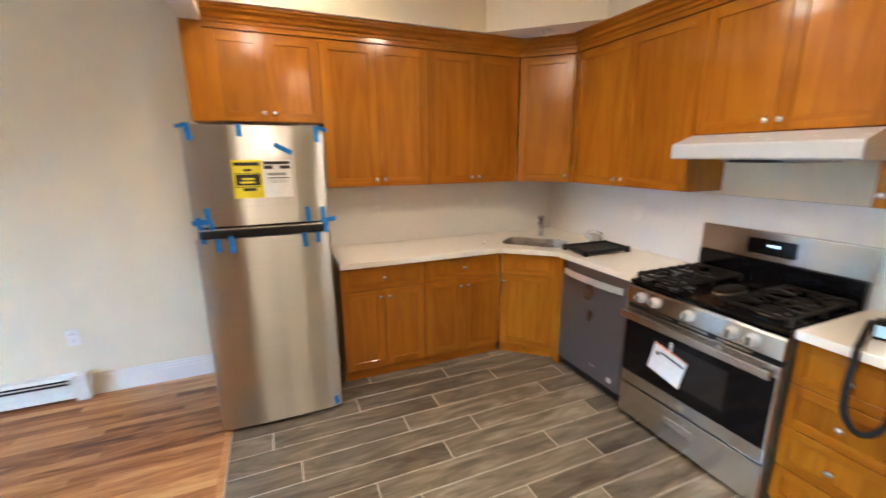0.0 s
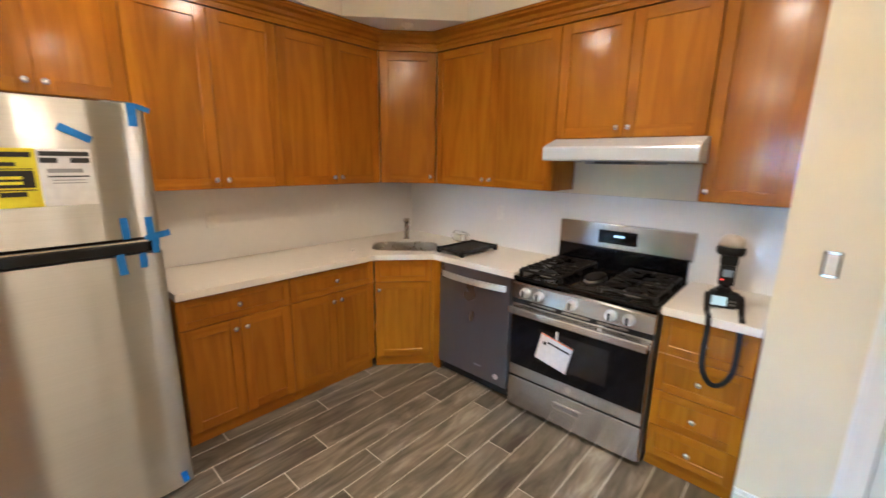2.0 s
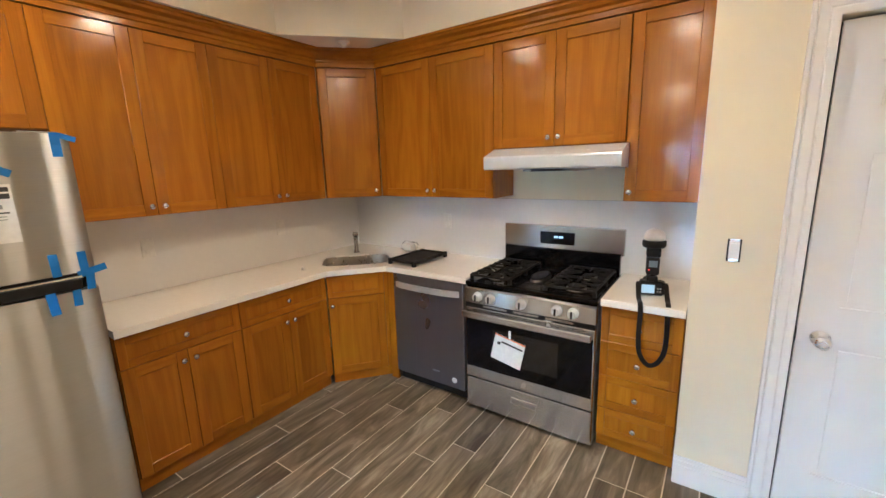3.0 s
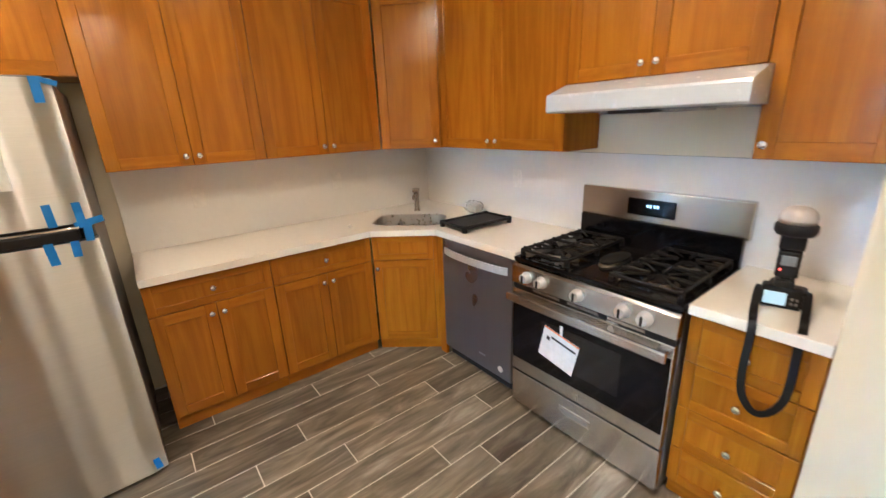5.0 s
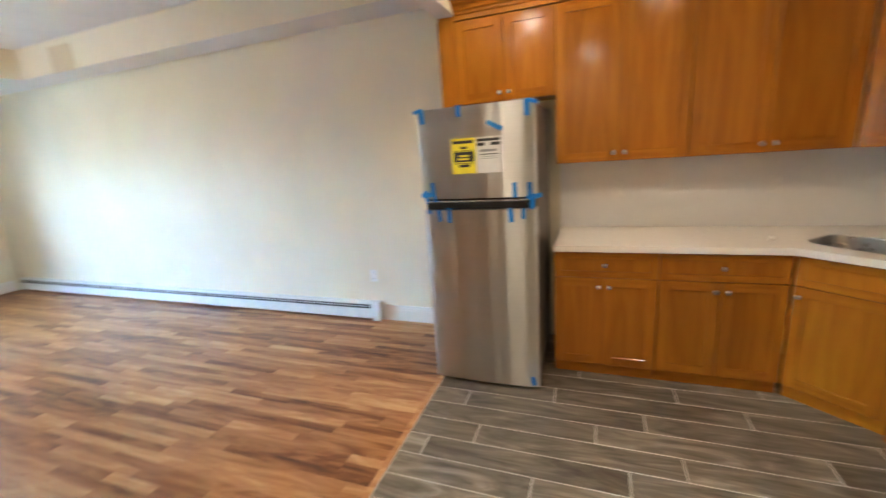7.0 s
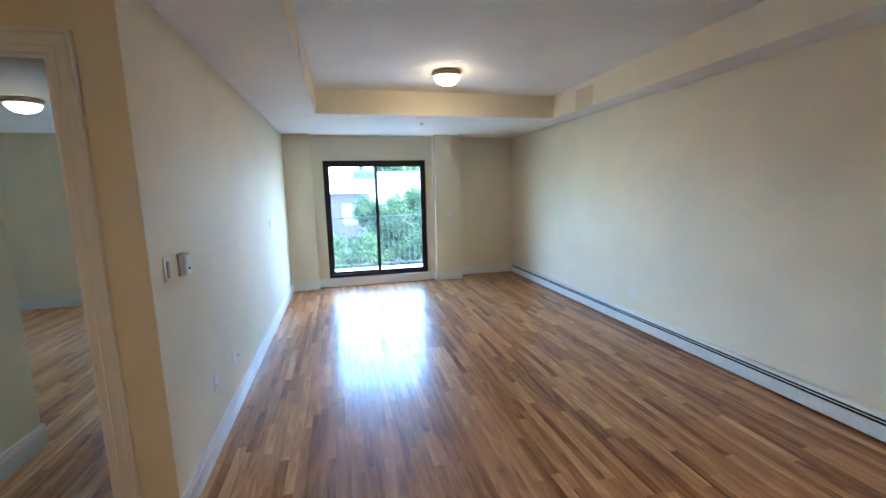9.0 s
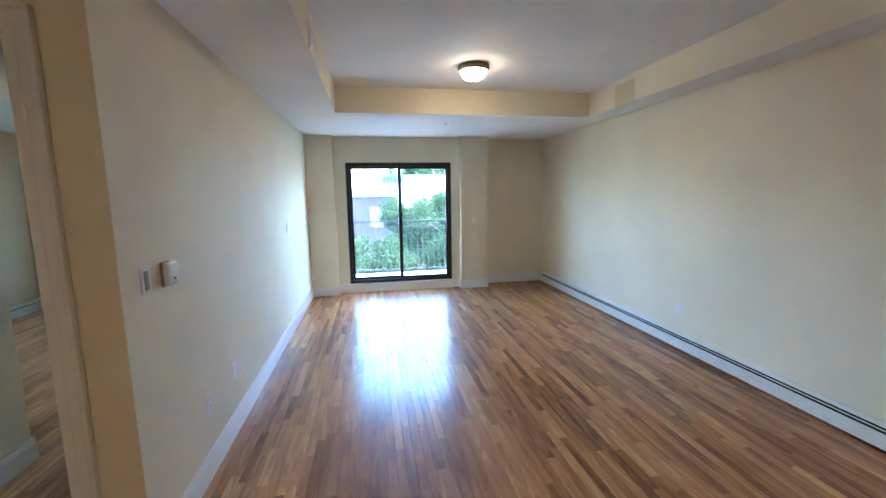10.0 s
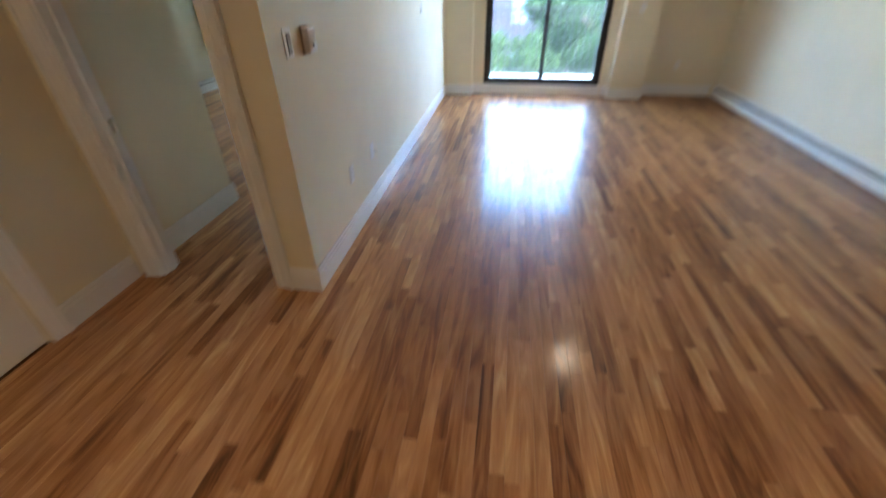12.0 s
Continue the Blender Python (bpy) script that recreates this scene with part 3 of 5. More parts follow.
# drawer stack
u = thing("drawer_cabinet", "oak drawer cabinet with four drawers beside the stove", "cabinet", "oak base cabinets", at=(0, -2.397, 0), turn=-90)
w = 0.388
base_box(u, w)
for z0, z1 in ((0.655, 0.845), (0.456, 0.651), (0.262, 0.452), (0.09, 0.258)):
    front(u, "drawer", 0.004, w - 0.004, z0, z1, -DB, 0.042, (w / 2, (z0 + z1) / 2))

# worktops
ct = bmesh.new()
outer = [(-2.165, -0.022), (-0.022, -0.022), (-0.022, -1.572), (-0.612, -1.572), (-0.612, -0.888), (-0.932, -0.612), (-2.165, -0.612)]
SX, SY = -0.565, -0.535
sink_ring = []
for i in range(32):
    a = 2 * math.pi * i / 32
    px = math.copysign(abs(math.cos(a)) ** 0.42, math.cos(a)) * 0.255
    py = math.copysign(abs(math.sin(a)) ** 0.42, math.sin(a)) * 0.172
    c, s = math.cos(radians(-46)), math.sin(radians(-46))
    sink_ring.append((SX + px * c - py * s, SY + px * s + py * c))


def slab_with_hole(outer, hole, z0, z1):
    """A flat slab with one opening cut through it."""
    rings = [[Vector((x, y, 0)) for x, y in outer], [Vector((x, y, 0)) for x, y in hole]]
    flat = rings[0] + rings[1]
    bm = bmesh.new()
    low, top = [[bm.verts.new((p.x, p.y, z)) for p in flat] for z in (z0, z1)]
    for tri in tessellate_polygon(rings):
        bm.faces.new([low[k] for k in tri]), bm.faces.new([top[k] for k in reversed(tri)])
    for o, c in ((0, len(outer)), (len(outer), len(hole))):
        for i in range(c):
            j = (i + 1) % c
            bm.faces.new((low[o + i], low[o + j], top[o + j], top[o + i]))
    bmesh.ops.recalc_face_normals(bm, faces=bm.faces)
    return bm


tagged(new("worktop", mesh_of("worktop", slab_with_hole(outer, sink_ring, 0.854, 0.893), QUARTZ)), "white quartz worktop running round the corner", "worktop")
tagged(new("worktop", mesh_of("worktop", box(-0.612, -0.022, -2.786, -2.398, 0.854, 0.893, 0.002, 1), QUARTZ)), "short white quartz worktop beside the stove", "worktop")
fixed("backsplash_1", box(-2.165, 0, -0.02, 0, 0.854, 1.374), SPLASH, "pale polished quartz backsplash", "backsplash")
fixed("backsplash_2", box(-0.02, 0, -2.788, -0.02, 0.854, 1.352), SPLASH, "pale polished quartz backsplash behind the stove", "backsplash")
for cx, cy, t in ((-1.77, -0.0215, "y"), (-0.86, -0.0215, "y"), (-0.0215, -1.05, "x")):
    o = thing("outlet", "white wall outlet on the backsplash", "outlet", "backsplash outlets")
    if t == "y":
        part("plate", box(cx - 0.035, cx + 0.035, cy - 0.004, cy + 0.0015, 1.105, 1.22, 0.002, 1), PLATE, o)
        for z in (1.14, 1.185):
            part("socket", box(cx - 0.016, cx + 0.016, cy - 0.006, cy - 0.003, z - 0.014, z + 0.014, 0.002, 1), PLATE, o)
    else:
        part("plate", box(cx - 0.004, cx + 0.0015, cy - 0.035, cy + 0.035, 1.105, 1.22, 0.002, 1), PLATE, o)
        for z in (1.14, 1.185):
            part("socket", box(cx - 0.006, cx - 0.003, cy - 0.016, cy + 0.016, z - 0.014, z + 0.014, 0.002, 1), PLATE, o)

# sink and tap
sk = thing("sink", "undermounted oval stainless steel sink bowl", "sink")
bm = bmesh.new()
rows = []
for k, z in ((1.012, 0.8945), (0.995, 0.8955), (0.985, 0.886), (0.955, 0.70), (0.87, 0.672), (0.12, 0.665)):
    rows.append([bm.verts.new((SX + (x - SX) * k, SY + (y - SY) * k, z)) for x, y in sink_ring])
for a, b in zip(rows, rows[1:]):
    for i in range(32):
        bm.faces.new((a[i], a[(i + 1) % 32], b[(i + 1) % 32], b[i]))
bm.faces.new(rows[-1])
for f in bm.faces:
    f.smooth = True
part("bowl", bm, SINKSTEEL, sk)
part("drain", lathe([(0.04, 0.666), (0.04, 0.669), (0.02, 0.671), (0.012, 0.668)], 20, Matrix.Translation((SX, SY, 0))), CHROME, sk)
tp = thing("tap", "short brushed steel tap behind the sink", "tap", at=(-0.355, -0.32, 0.893), turn=-45)
part("base", lathe([(0.026, 0), (0.026, 0.006), (0.02, 0.012), (0.019, 0.12), (0.021, 0.125), (0.018, 0.15)], 20), TAPSTEEL, tp)
part("spout", tube([(0, 0, 0.115), (0, -0.03, 0.135), (0, -0.07, 0.138), (0, -0.11, 0.128), (0, -0.125, 0.11)], 0.012, 10), TAPSTEEL, tp)
part("lever", box(-0.024, 0.024, -0.05, 0.024, 0.15, 0.176, 0.006), TAPSTEEL, tp, "square steel lever block")

# black tray, jar and a stopper on the worktop
tr = thing("tray", "black plastic drip tray lying on the worktop", "tray", at=(-0.345, -0.985, 0.893), turn=-92)
part("floor", box(-0.115, 0.115, -0.19, 0.19, 0.024, 0.03), RUBBER, tr)
for a in ((-0.125, 0.125, -0.2, -0.188), (-0.125, 0.125, 0.188, 0.2), (-0.125, -0.113, -0.188, 0.188), (0.113, 0.125, -0.188, 0.188)):
    part("rim", box(*a, 0.02, 0.042, 0.003, 1), RUBBER, tr)
for sx in (-1, 1):
    for sy in (-1, 1):
        part("foot", box(sx * 0.115 - 0.014, sx * 0.115 + 0.014, sy * 0.19 - 0.014, sy * 0.19 + 0.014, 0, 0.045, 0.004, 1), RUBBER, tr)
jr = thing("plastic_bag", "crumpled clear plastic packet beside the tray", "packet", at=(-0.10, -0.70, 0.893))
bm = bmesh.new()
bmesh.ops.create_icosphere(bm, subdivisions=3, radius=1)
for v in bm.verts:
    k = 1 + 0.25 * noise.noise(v.co * 2.3)
    v.co = Vector((v.co.x * 0.06 * k, v.co.y * 0.08 * k, 0.045 + v.co.z * 0.045 * k))
part("film", bm, FILM, jr)
part("insert", box(-0.03, 0.03, -0.04, 0.04, 0.008, 0.06, 0.006), PLATE, jr, "white plastic fitting inside")
st = thing("stopper", "small clear plastic cap on the worktop", "cap", at=(-0.98, -0.42, 0.893))
part("cap", lathe([(0.012, 0), (0.012, 0.012), (0.007, 0.02), (0.003, 0.024)], 14), PLATE, st)

# ---- range hood ----
h = thing("range_hood", "white enamelled range hood under the cabinet", "range hood", at=(0, -1.65, 0), turn=-90)
hw = 0.79
bm = bmesh.new()
prof = [(-0.03, 1.692), (-0.36, 1.692), (-0.50, 1.645), (-0.505, 1.635), (-0.505, 1.575), (-0.495, 1.567), (-0.03, 1.56)]
L = [bm.verts.new((0.0, y, z)) for y, z in prof]
R = [bm.verts.new((hw, y, z)) for y, z in prof]
bm.faces.new(L), bm.faces.new(R[::-1])
for i in range(len(prof)):
    j = (i + 1) % len(prof)
    bm.faces.new((L[i], L[j], R[j], R[i]))
bmesh.ops.recalc_face_normals(bm, faces=bm.faces)
part("canopy", bm, HOODWHITE, h)
part("filter", box(0.22, hw - 0.22, -0.42, -0.12, 1.552, 1.565, 0.003), STEEL_H, h)
part("switch_plate", box(0.3, 0.48, -0.492, -0.43, 1.553, 1.569, 0.003), RUBBER, h, "black switch plate under the edge")

# ---- gas stove ----
s = thing("gas_stove", "stainless steel gas stove with black cooktop", "stove", at=(0, -1.578, 0), turn=-90)
W = 0.812
part("body", box(0.004, W - 0.004, -0.60, -0.03, 0.02, 0.862), DARKSTEEL, s)
for fx in (0.05, W - 0.05):
    for fy in (-0.55, -0.08):
        part("foot", lathe([(0.018, 0), (0.018, 0.022)], 12, Matrix.Translation((fx, fy, 0))), RUBBER, s)
part("drawer", box(0.006, W - 0.006, -0.636, -0.60, 0.028, 0.232, 0.006), STEEL_H, s, "brushed steel bottom drawer")
dp = part("drawer_pull", box(W / 2 - 0.085, W / 2 + 0.085, -0.640, -0.634, 0.135, 0.178, 0.005), CHROME, s)
part("recess", box(W / 2 - 0.075, W / 2 + 0.075, -0.6415, -0.638, 0.142, 0.166), DARKSTEEL, dp)
dr = part("oven_door", box(0.006, W - 0.006, -0.638, -0.60, 0.243, 0.72, 0.006), STEEL_H, s)
part("glass", box(0.012, W - 0.012, -0.6425, -0.636, 0.318, 0.665, 0.003), GLASSBLACK, dr, "black oven glass")
part("window", box(0.2, W - 0.2, -0.6435, -0.642, 0.39, 0.6), plain("oven_window", (0.012, 0.011, 0.01), 0.12, 0, 0.2), dr)
part("emblem", lathe([(0.017, 0), (0.017, 0.003)], 20, Matrix.Translation((W / 2, -0.637, 0.28)) @ Matrix.Rotation(radians(90), 4, "X")), CHROME, dr, "round steel emblem")
hd = part("handle", box(0.012, W - 0.012, -0.70, -0.682, 0.668, 0.712, 0.008), STEEL_H, dr, "wide flat steel handle")
for hx in (0.04, W - 0.04):
    part("bracket", box(hx - 0.02, hx + 0.02, -0.684, -0.634, 0.675, 0.705, 0.004), STEEL_H, hd)
part("vent_strip", box(0.006, W - 0.006, -0.63, -0.60, 0.722, 0.748), RUBBER, s)
for i in range(3):
    part("vent_slot", box(0.13 + i * 0.2, 0.29 + i * 0.2, -0.634, -0.629, 0.728, 0.742), STEEL_H, s)
bm = bmesh.new()
prof = [(-0.60, 0.75), (-0.645, 0.752), (-0.64, 0.84), (-0.60, 0.868)]
L = [bm.verts.new((0.003, y, z)) for y, z in prof]
R = [bm.verts.new((W - 0.003, y, z)) for y, z in prof]
bm.faces.new(L), bm.faces.new(R[::-1])
for i in range(4):
    j = (i + 1) % 4
    bm.faces.new((L[i], L[j], R[j], R[i]))
bmesh.ops.recalc_face_normals(bm, faces=bm.faces)
part("control_panel", bm, STEEL_H, s)
for kx in (0.10, 0.19, 0.39, 0.60, 0.69):
    m = Matrix.Translation((kx, -0.642, 0.797)) @ Matrix.Rotation(radians(88), 4, "X")
    kn = part("control_knob", lathe([(0.03, 0), (0.03, 0.008), (0.024, 0.012), (0.023, 0.034), (0.019, 0.038)], 22, m), SATIN, s, "steel control knob")
    part("grip", box(kx - 0.005, kx + 0.005, -0.686, -0.676, 0.777, 0.817, 0.002, 1), RUBBER, kn, "dark pointer bar")
part("cooktop", box(0.0, W, -0.628, -0.05, 0.862, 0.884, 0.005), BLACK, s, "glossy black enamel cooktop")
BRASS = plain("burner_brass", (0.3, 0.27, 0.22), 0.4, 1.0)
part("well", box(0.018, W - 0.018, -0.605, -0.105, 0.8835, 0.8865, 0.001, 1), BLACK, s, "shiny black cooktop well")
burners = [(0.155, -0.475, 0.045), (0.155, -0.215, 0.036), (0.657, -0.475, 0.05), (0.657, -0.215, 0.036)]
for bxx, by, br in burners:
    b = part("burner", lathe([(br + 0.02, 0.8855), (br + 0.015, 0.889), (br, 0.893), (br, 0.9)], 22, Matrix.Translation((bxx, by, 0))), BRASS, s)
    part("cap", lathe([(br + 0.002, 0.9), (br + 0.002, 0.905), (br - 0.006, 0.909)], 22, Matrix.Translation((bxx, by, 0))), IRON, b)
oval = Matrix.Translation((0.395, -0.36, 0)) @ Matrix.Diagonal((0.62, 1.45, 1, 1))
b = part("oval_burner", lathe([(0.082, 0.8855), (0.08, 0.89), (0.074, 0.9)], 28, oval), BRASS, s, "brass base of the oval centre burner")
part("cap", lathe([(0.077, 0.9), (0.077, 0.907), (0.068, 0.911), (0.02, 0.912)], 28, oval), IRON, b, "black oval burner cap")
for g0, g1 in ((0.022, 0.295), (0.505, 0.79)):
    bm = bmesh.new()
    mx_ = (g0 + g1) / 2
    for y in (-0.60, -0.345, -0.10):
        bx(bm, g0, g1, y - 0.006, y + 0.006, 0.912, 0.926, 0.003, 1)
    for x in (g0 + 0.006, g1 - 0.006):
        bx(bm, x - 0.006, x + 0.006, -0.60, -0.10, 0.912, 0.926, 0.003, 1)
        for y in (-0.59, -0.345, -0.11):
            bx(bm, x - 0.009, x + 0.009, y - 0.009, y + 0.009, 0.884, 0.914)
    for cy in (-0.475, -0.215):
        for sx in (-1, 1):
            for sy in (-1, 1):
                tube([(mx_ + sx * 0.134, cy + sy * 0.112, 0.916), (mx_ + sx * 0.09, cy + sy * 0.082, 0.924), (mx_ + sx * 0.028, cy + sy * 0.026, 0.924)], 0.0055, 6, 1.0, bm)
            bx(bm, *sorted((mx_ + sx * 0.035, mx_ + sx * 0.136)), cy - 0.005, cy + 0.005, 0.914, 0.928, 0.003, 1)
        for sy in (-1, 1):
            bx(bm, mx_ - 0.005, mx_ + 0.005, *sorted((cy + sy * 0.035, cy + sy * 0.125)), 0.914, 0.928, 0.003, 1)
    for k in range(7):
        y = -0.58 + k * 0.0775
        bx(bm, g0, g0 + 0.05, y - 0.0045, y + 0.0045, 0.914, 0.932, 0.003, 1), bx(bm, g1 - 0.05, g1, y - 0.0045, y + 0.0045, 0.914, 0.932, 0.003, 1)
    part("grate", bm, IRON, s, "black cast iron grate")
for k in range(4):
    part("rear_rib", box(0.32, 0.48, -0.185 + k * 0.018, -0.177 + k * 0.018, 0.886, 0.894, 0.002, 1), BLACK, s)
part("riser", box(0.008, W - 0.008, -0.066, -0.03, 0.862, 1.02, 0.004), BLACK, s)
bg = part("backguard", box(0.0, W + 0.012, -0.052, -0.023, 1.005, 1.178, 0.008), STEEL_H, s, "brushed steel backguard")
dsp = part("display", box(W / 2 - 0.135, W / 2 + 0.105, -0.055, -0.051, 1.05, 1.135, 0.003), GLASSBLACK, bg)
for i, dx in enumerate((-0.03, -0.015, 0.005, 0.02)):
    part("digit", box(W / 2 + dx - 0.004, W / 2 + dx + 0.004, -0.0565, -0.055, 1.094, 1.108), DIGITS, dsp)
sheet = thing("notice_sheet", "white paper notice taped to the oven door", "paper", at=(-0.6445, -1.578 - 0.315, 0.535), turn=-90)


def tilted(bm, deg):
    bm.transform(Matrix.Rotation(radians(deg), 4, "Y"))
    return bm


part("page", tilted(box(-0.1, 0.1, -0.002, -0.0005, -0.14, 0.03), 12), PAPER, sheet)
part("header", tilted(box(-0.1, 0.1, -0.003, -0.002, 0.023, 0.03), 12), ORANGE, sheet)
part("text_bar", tilted(box(-0.05, 0.09, -0.003, -0.002, -0.016, -0.005), 12), INK, sheet)
part("mark", tilted(box(-0.075, -0.055, -0.003, -0.002, -0.035, -0.015), 12), INK, sheet)
part("tape", box(-0.005, 0.009, -0.003, -0.0005, 0.02, 0.08), PLATE, sheet)

# ---- dishwasher ----
d = thing("dishwasher", "dark slate dishwasher still in protective film", "dishwasher", at=(0, -0.946, 0), turn=-90)
W = 0.602
part("body", box(0.01, W - 0.01, -0.57, -0.03, 0.1, 0.83), RUBBER, d)
dd = part("door", box(0.003, W - 0.003, -0.605, -0.57, 0.085, 0.848, 0.006), SLATE, d)
bm = bmesh.new()
n = 14
pts = [(0.03 + (W - 0.06) * i / n, -0.612 - 0.03 * math.sin(math.pi * i / n) ** 0.6, 0.775) for i in range(n + 1)]
for (xa, ya, za), (xb, yb, zb) in zip(pts, pts[1:]):
    vs = [bm.verts.new(c) for c in ((xa, ya, 0.752), (xb, yb, 0.752), (xb, yb, 0.792), (xa, ya, 0.792), (xa, ya + 0.014, 0.752), (xb, yb + 0.014, 0.752), (xb, yb + 0.014, 0.792), (xa, ya + 0.014, 0.792))]
    for q in ((0, 1, 2, 3), (7, 6, 5, 4), (0, 4, 5, 1), (3, 2, 6, 7)):
        bm.faces.new([vs[i] for i in q])
bmesh.ops.remove_doubles(bm, verts=bm.verts, dist=1e-5)
bmesh.ops.recalc_face_normals(bm, faces=bm.faces)
hh = part("handle", bm, SATIN, dd, "curved steel towel-bar handle")
part("kick", box(0.01, W - 0.01, -0.56, -0.54, 0.01, 0.085), RUBBER, d)
part("emblem", lathe([(0.02, 0), (0.02, 0.002)], 20, Matrix.Translation((W - 0.085, -0.606, 0.145)) @ Matrix.Rotation(radians(90), 4, "X")), PLATE, dd, "round grey sticker")
part("marking", box(W / 2 + 0.03, W / 2 + 0.09, -0.6062, -0.605, 0.17, 0.182), INK_GREY, dd)
for fx in (0.06, W - 0.06):
    part("foot", lathe([(0.015, 0), (0.015, 0.1)], 10, Matrix.Translation((fx, -0.5, 0))), RUBBER, d)

# ---- fridge ----
f = thing("fridge", "stainless steel top-freezer fridge with blue tape and labels", "fridge", at=(-2.925, 0, 0))
W = 0.69
part("body", box(0.006, W - 0.006, -0.76, -0.06, 0.03, 1.745, 0.006), DARKSTEEL, f)


def bowed(z0, z1, y0, y1, swell, w):
    """A door slab whose face bulges forward."""
    bm = bmesh.new()
    n = 16
    lo, hi, bl, bh = [], [], [], []
    for i in range(n + 1):
        u = i / n
        e = min(u, 1 - u)
        y = y1 - swell * (1 - (2 * u - 1) ** 2) + (0.012 * (1 - e / 0.03) ** 2 if e < 0.03 else 0)
        lo.append(bm.verts.new((u * w, y, z0))), hi.append(bm.verts.new((u * w, y, z1)))
        bl.append(bm.verts.new((u * w, y0, z0))), bh.append(bm.verts.new((u * w, y0, z1)))
    for i in range(n):
        for a, b in ((lo, hi), (bh, bl), (hi, bh), (bl, lo)):
            q = bm.faces.new((a[i], a[i + 1], b[i + 1], b[i]))
            q.smooth = True
    bm.faces.new((lo[0], hi[0], bh[0], bl[0])), bm.faces.new((lo[-1], bl[-1], bh[-1], hi[-1]))
    bmesh.ops.recalc_face_normals(bm, faces=bm.faces)
    ed = [e for e in bm.edges if e.calc_face_angle(0) > 0.9]
    for e in ed:
        e.smooth = False
    return bm


FY = -0.84
dl = part("fridge_door", bowed(0.022, 1.165, -0.765, FY, 0.014, W), STEEL, f, "brushed steel lower door")
dt = part("freezer_door", bowed(1.235, 1.755, -0.765, FY, 0.014, W), STEEL, f, "brushed steel freezer door")
part("gasket", box(0.012, W - 0.012, -0.80, -0.76, 1.165, 1.235), RUBBER, f)
part("pocket_handle", box(0.03, W - 0.05, -0.852, -0.80, 1.17, 1.212, 0.006), RUBBER, f, "black recessed handle strip")
part("trim_strip", box(0.02, W - 0.045, -0.846, -0.80, 1.213, 1.222, 0.002, 1), CHROME, f)
part("trim_strip", box(0.03, W - 0.05, -0.842, -0.80, 1.224, 1.234, 0.002, 1), RUBBER, f)
for fx in (0.05, W - 0.05):
    part("foot", lathe([(0.02, 0), (0.02, 0.032)], 12, Matrix.Translation((fx, -0.7, 0))), RUBBER, f)
part("hinge_cap", box(W - 0.13, W - 0.02, -0.80, -0.7, 1.745, 1.765, 0.005), DARKSTEEL, f)


def face_y(x):
    u = x / W
    return FY - 0.014 * (1 - (2 * u - 1) ** 2)


def strip(cx, cz, w, h, deg, label="strip of blue masking tape on the fridge", lift=0.0015):
    t = thing("tape_strip", label, "tape", "blue tape on the fridge", at=(-2.925 + cx, face_y(cx) - lift, cz))
    bm = bmesh.new()
    n, w, h = 4, w * 1.2, h * 1.15
    top = []
    for i in range(n + 1):
        z = -h / 2 + h * i / n
        y = -0.0012 * (1 + math.sin(i * 1.9 + cx * 40))
        top.append([bm.verts.new((x, y + o, z)) for x, o in ((-w / 2, 0), (w / 2, 0), (w / 2, 0.0012), (-w / 2, 0.0012))])
    for a, b in zip(top, top[1:]):
        for k in range(4):
            bm.faces.new((a[k], a[(k + 1) % 4], b[(k + 1) % 4], b[k]))
    bm.faces.new(top[0]), bm.faces.new(top[-1][::-1])
    bmesh.ops.recalc_face_normals(bm, faces=bm.faces)
    bm.transform(Matrix.Rotation(radians(deg), 4, "Y"))
    part("strip", bm, TAPE, t)


for a in ((0.035, 1.72, 0.024, 0.075, -6), (0.265, 1.73, 0.024, 0.055, 0), (0.648, 1.715, 0.024, 0.075, 0), (0.655, 0.066, 0.022, 0.05, -8), (0.47, 1.636, 0.022, 0.085, -62),
          (0.075, 1.295, 0.022, 0.07, -4), (0.045, 1.262, 0.022, 0.085, 88), (0.03, 1.247, 0.022, 0.07, -6), (0.085, 1.235, 0.02, 0.03, 0),
          (0.572, 1.275, 0.022, 0.075, -2), (0.655, 1.275, 0.022, 0.07, -2), (0.678, 1.235, 0.022, 0.08, 78), (0.668, 1.205, 0.022, 0.075, 4),
          (0.105, 1.14, 0.022, 0.075, -4), (0.17, 1.135, 0.022, 0.08, -2), (0.04, 1.175, 0.022, 0.05, 0), (0.545, 1.135, 0.024, 0.08, -4), (0.618, 1.15, 0.022, 0.075, 2)):
    strip(*a)

# loose tape ends that stand off the fridge's edges
for fx, fz, deg in ((0.008, 1.75, 74), (0.682, 1.742, -72)):
    strip(fx, fz, 0.016, 0.045, deg, "loose end of blue masking tape off the fridge edge", 0.003)

lb = thing("energy_label", "yellow energy label with black printed bars", "label", at=(-2.925 + 0.285, face_y(0.285) - 0.002, 1.475))
part("sheet", box(-0.075, 0.072, -0.001, 0.001, -0.095, 0.105), YELLOW, lb)
for z0, z1, a, b in ((0.075, 0.092, -0.065, 0.06), (0.045, 0.058, -0.02, 0.02), (-0.028, 0.03, -0.06, 0.06), (-0.038, -0.034, -0.065, 0.06), (-0.058, -0.042, -0.03, 0.035), (0.034, 0.037, -0.065, 0.06)):
    part("print_bar", box(a, b, -0.0022, -0.001, z0, z1), INK, lb)
for z0, a, b in ((0.006, -0.03, 0.03), (-0.012, -0.04, 0.03)):
    part("print_bar", box(a, b, -0.0034, -0.0022, z0 - 0.005, z0 + 0.005), YELLOW, lb)
lw = thing("spec_label", "white specification label with printed bars", "label", at=(-2.925 + 0.43, face_y(0.43) - 0.002, 1.475))
part("sheet", box(-0.071, 0.075, -0.001, 0.001, -0.095, 0.105), PAPER, lw)
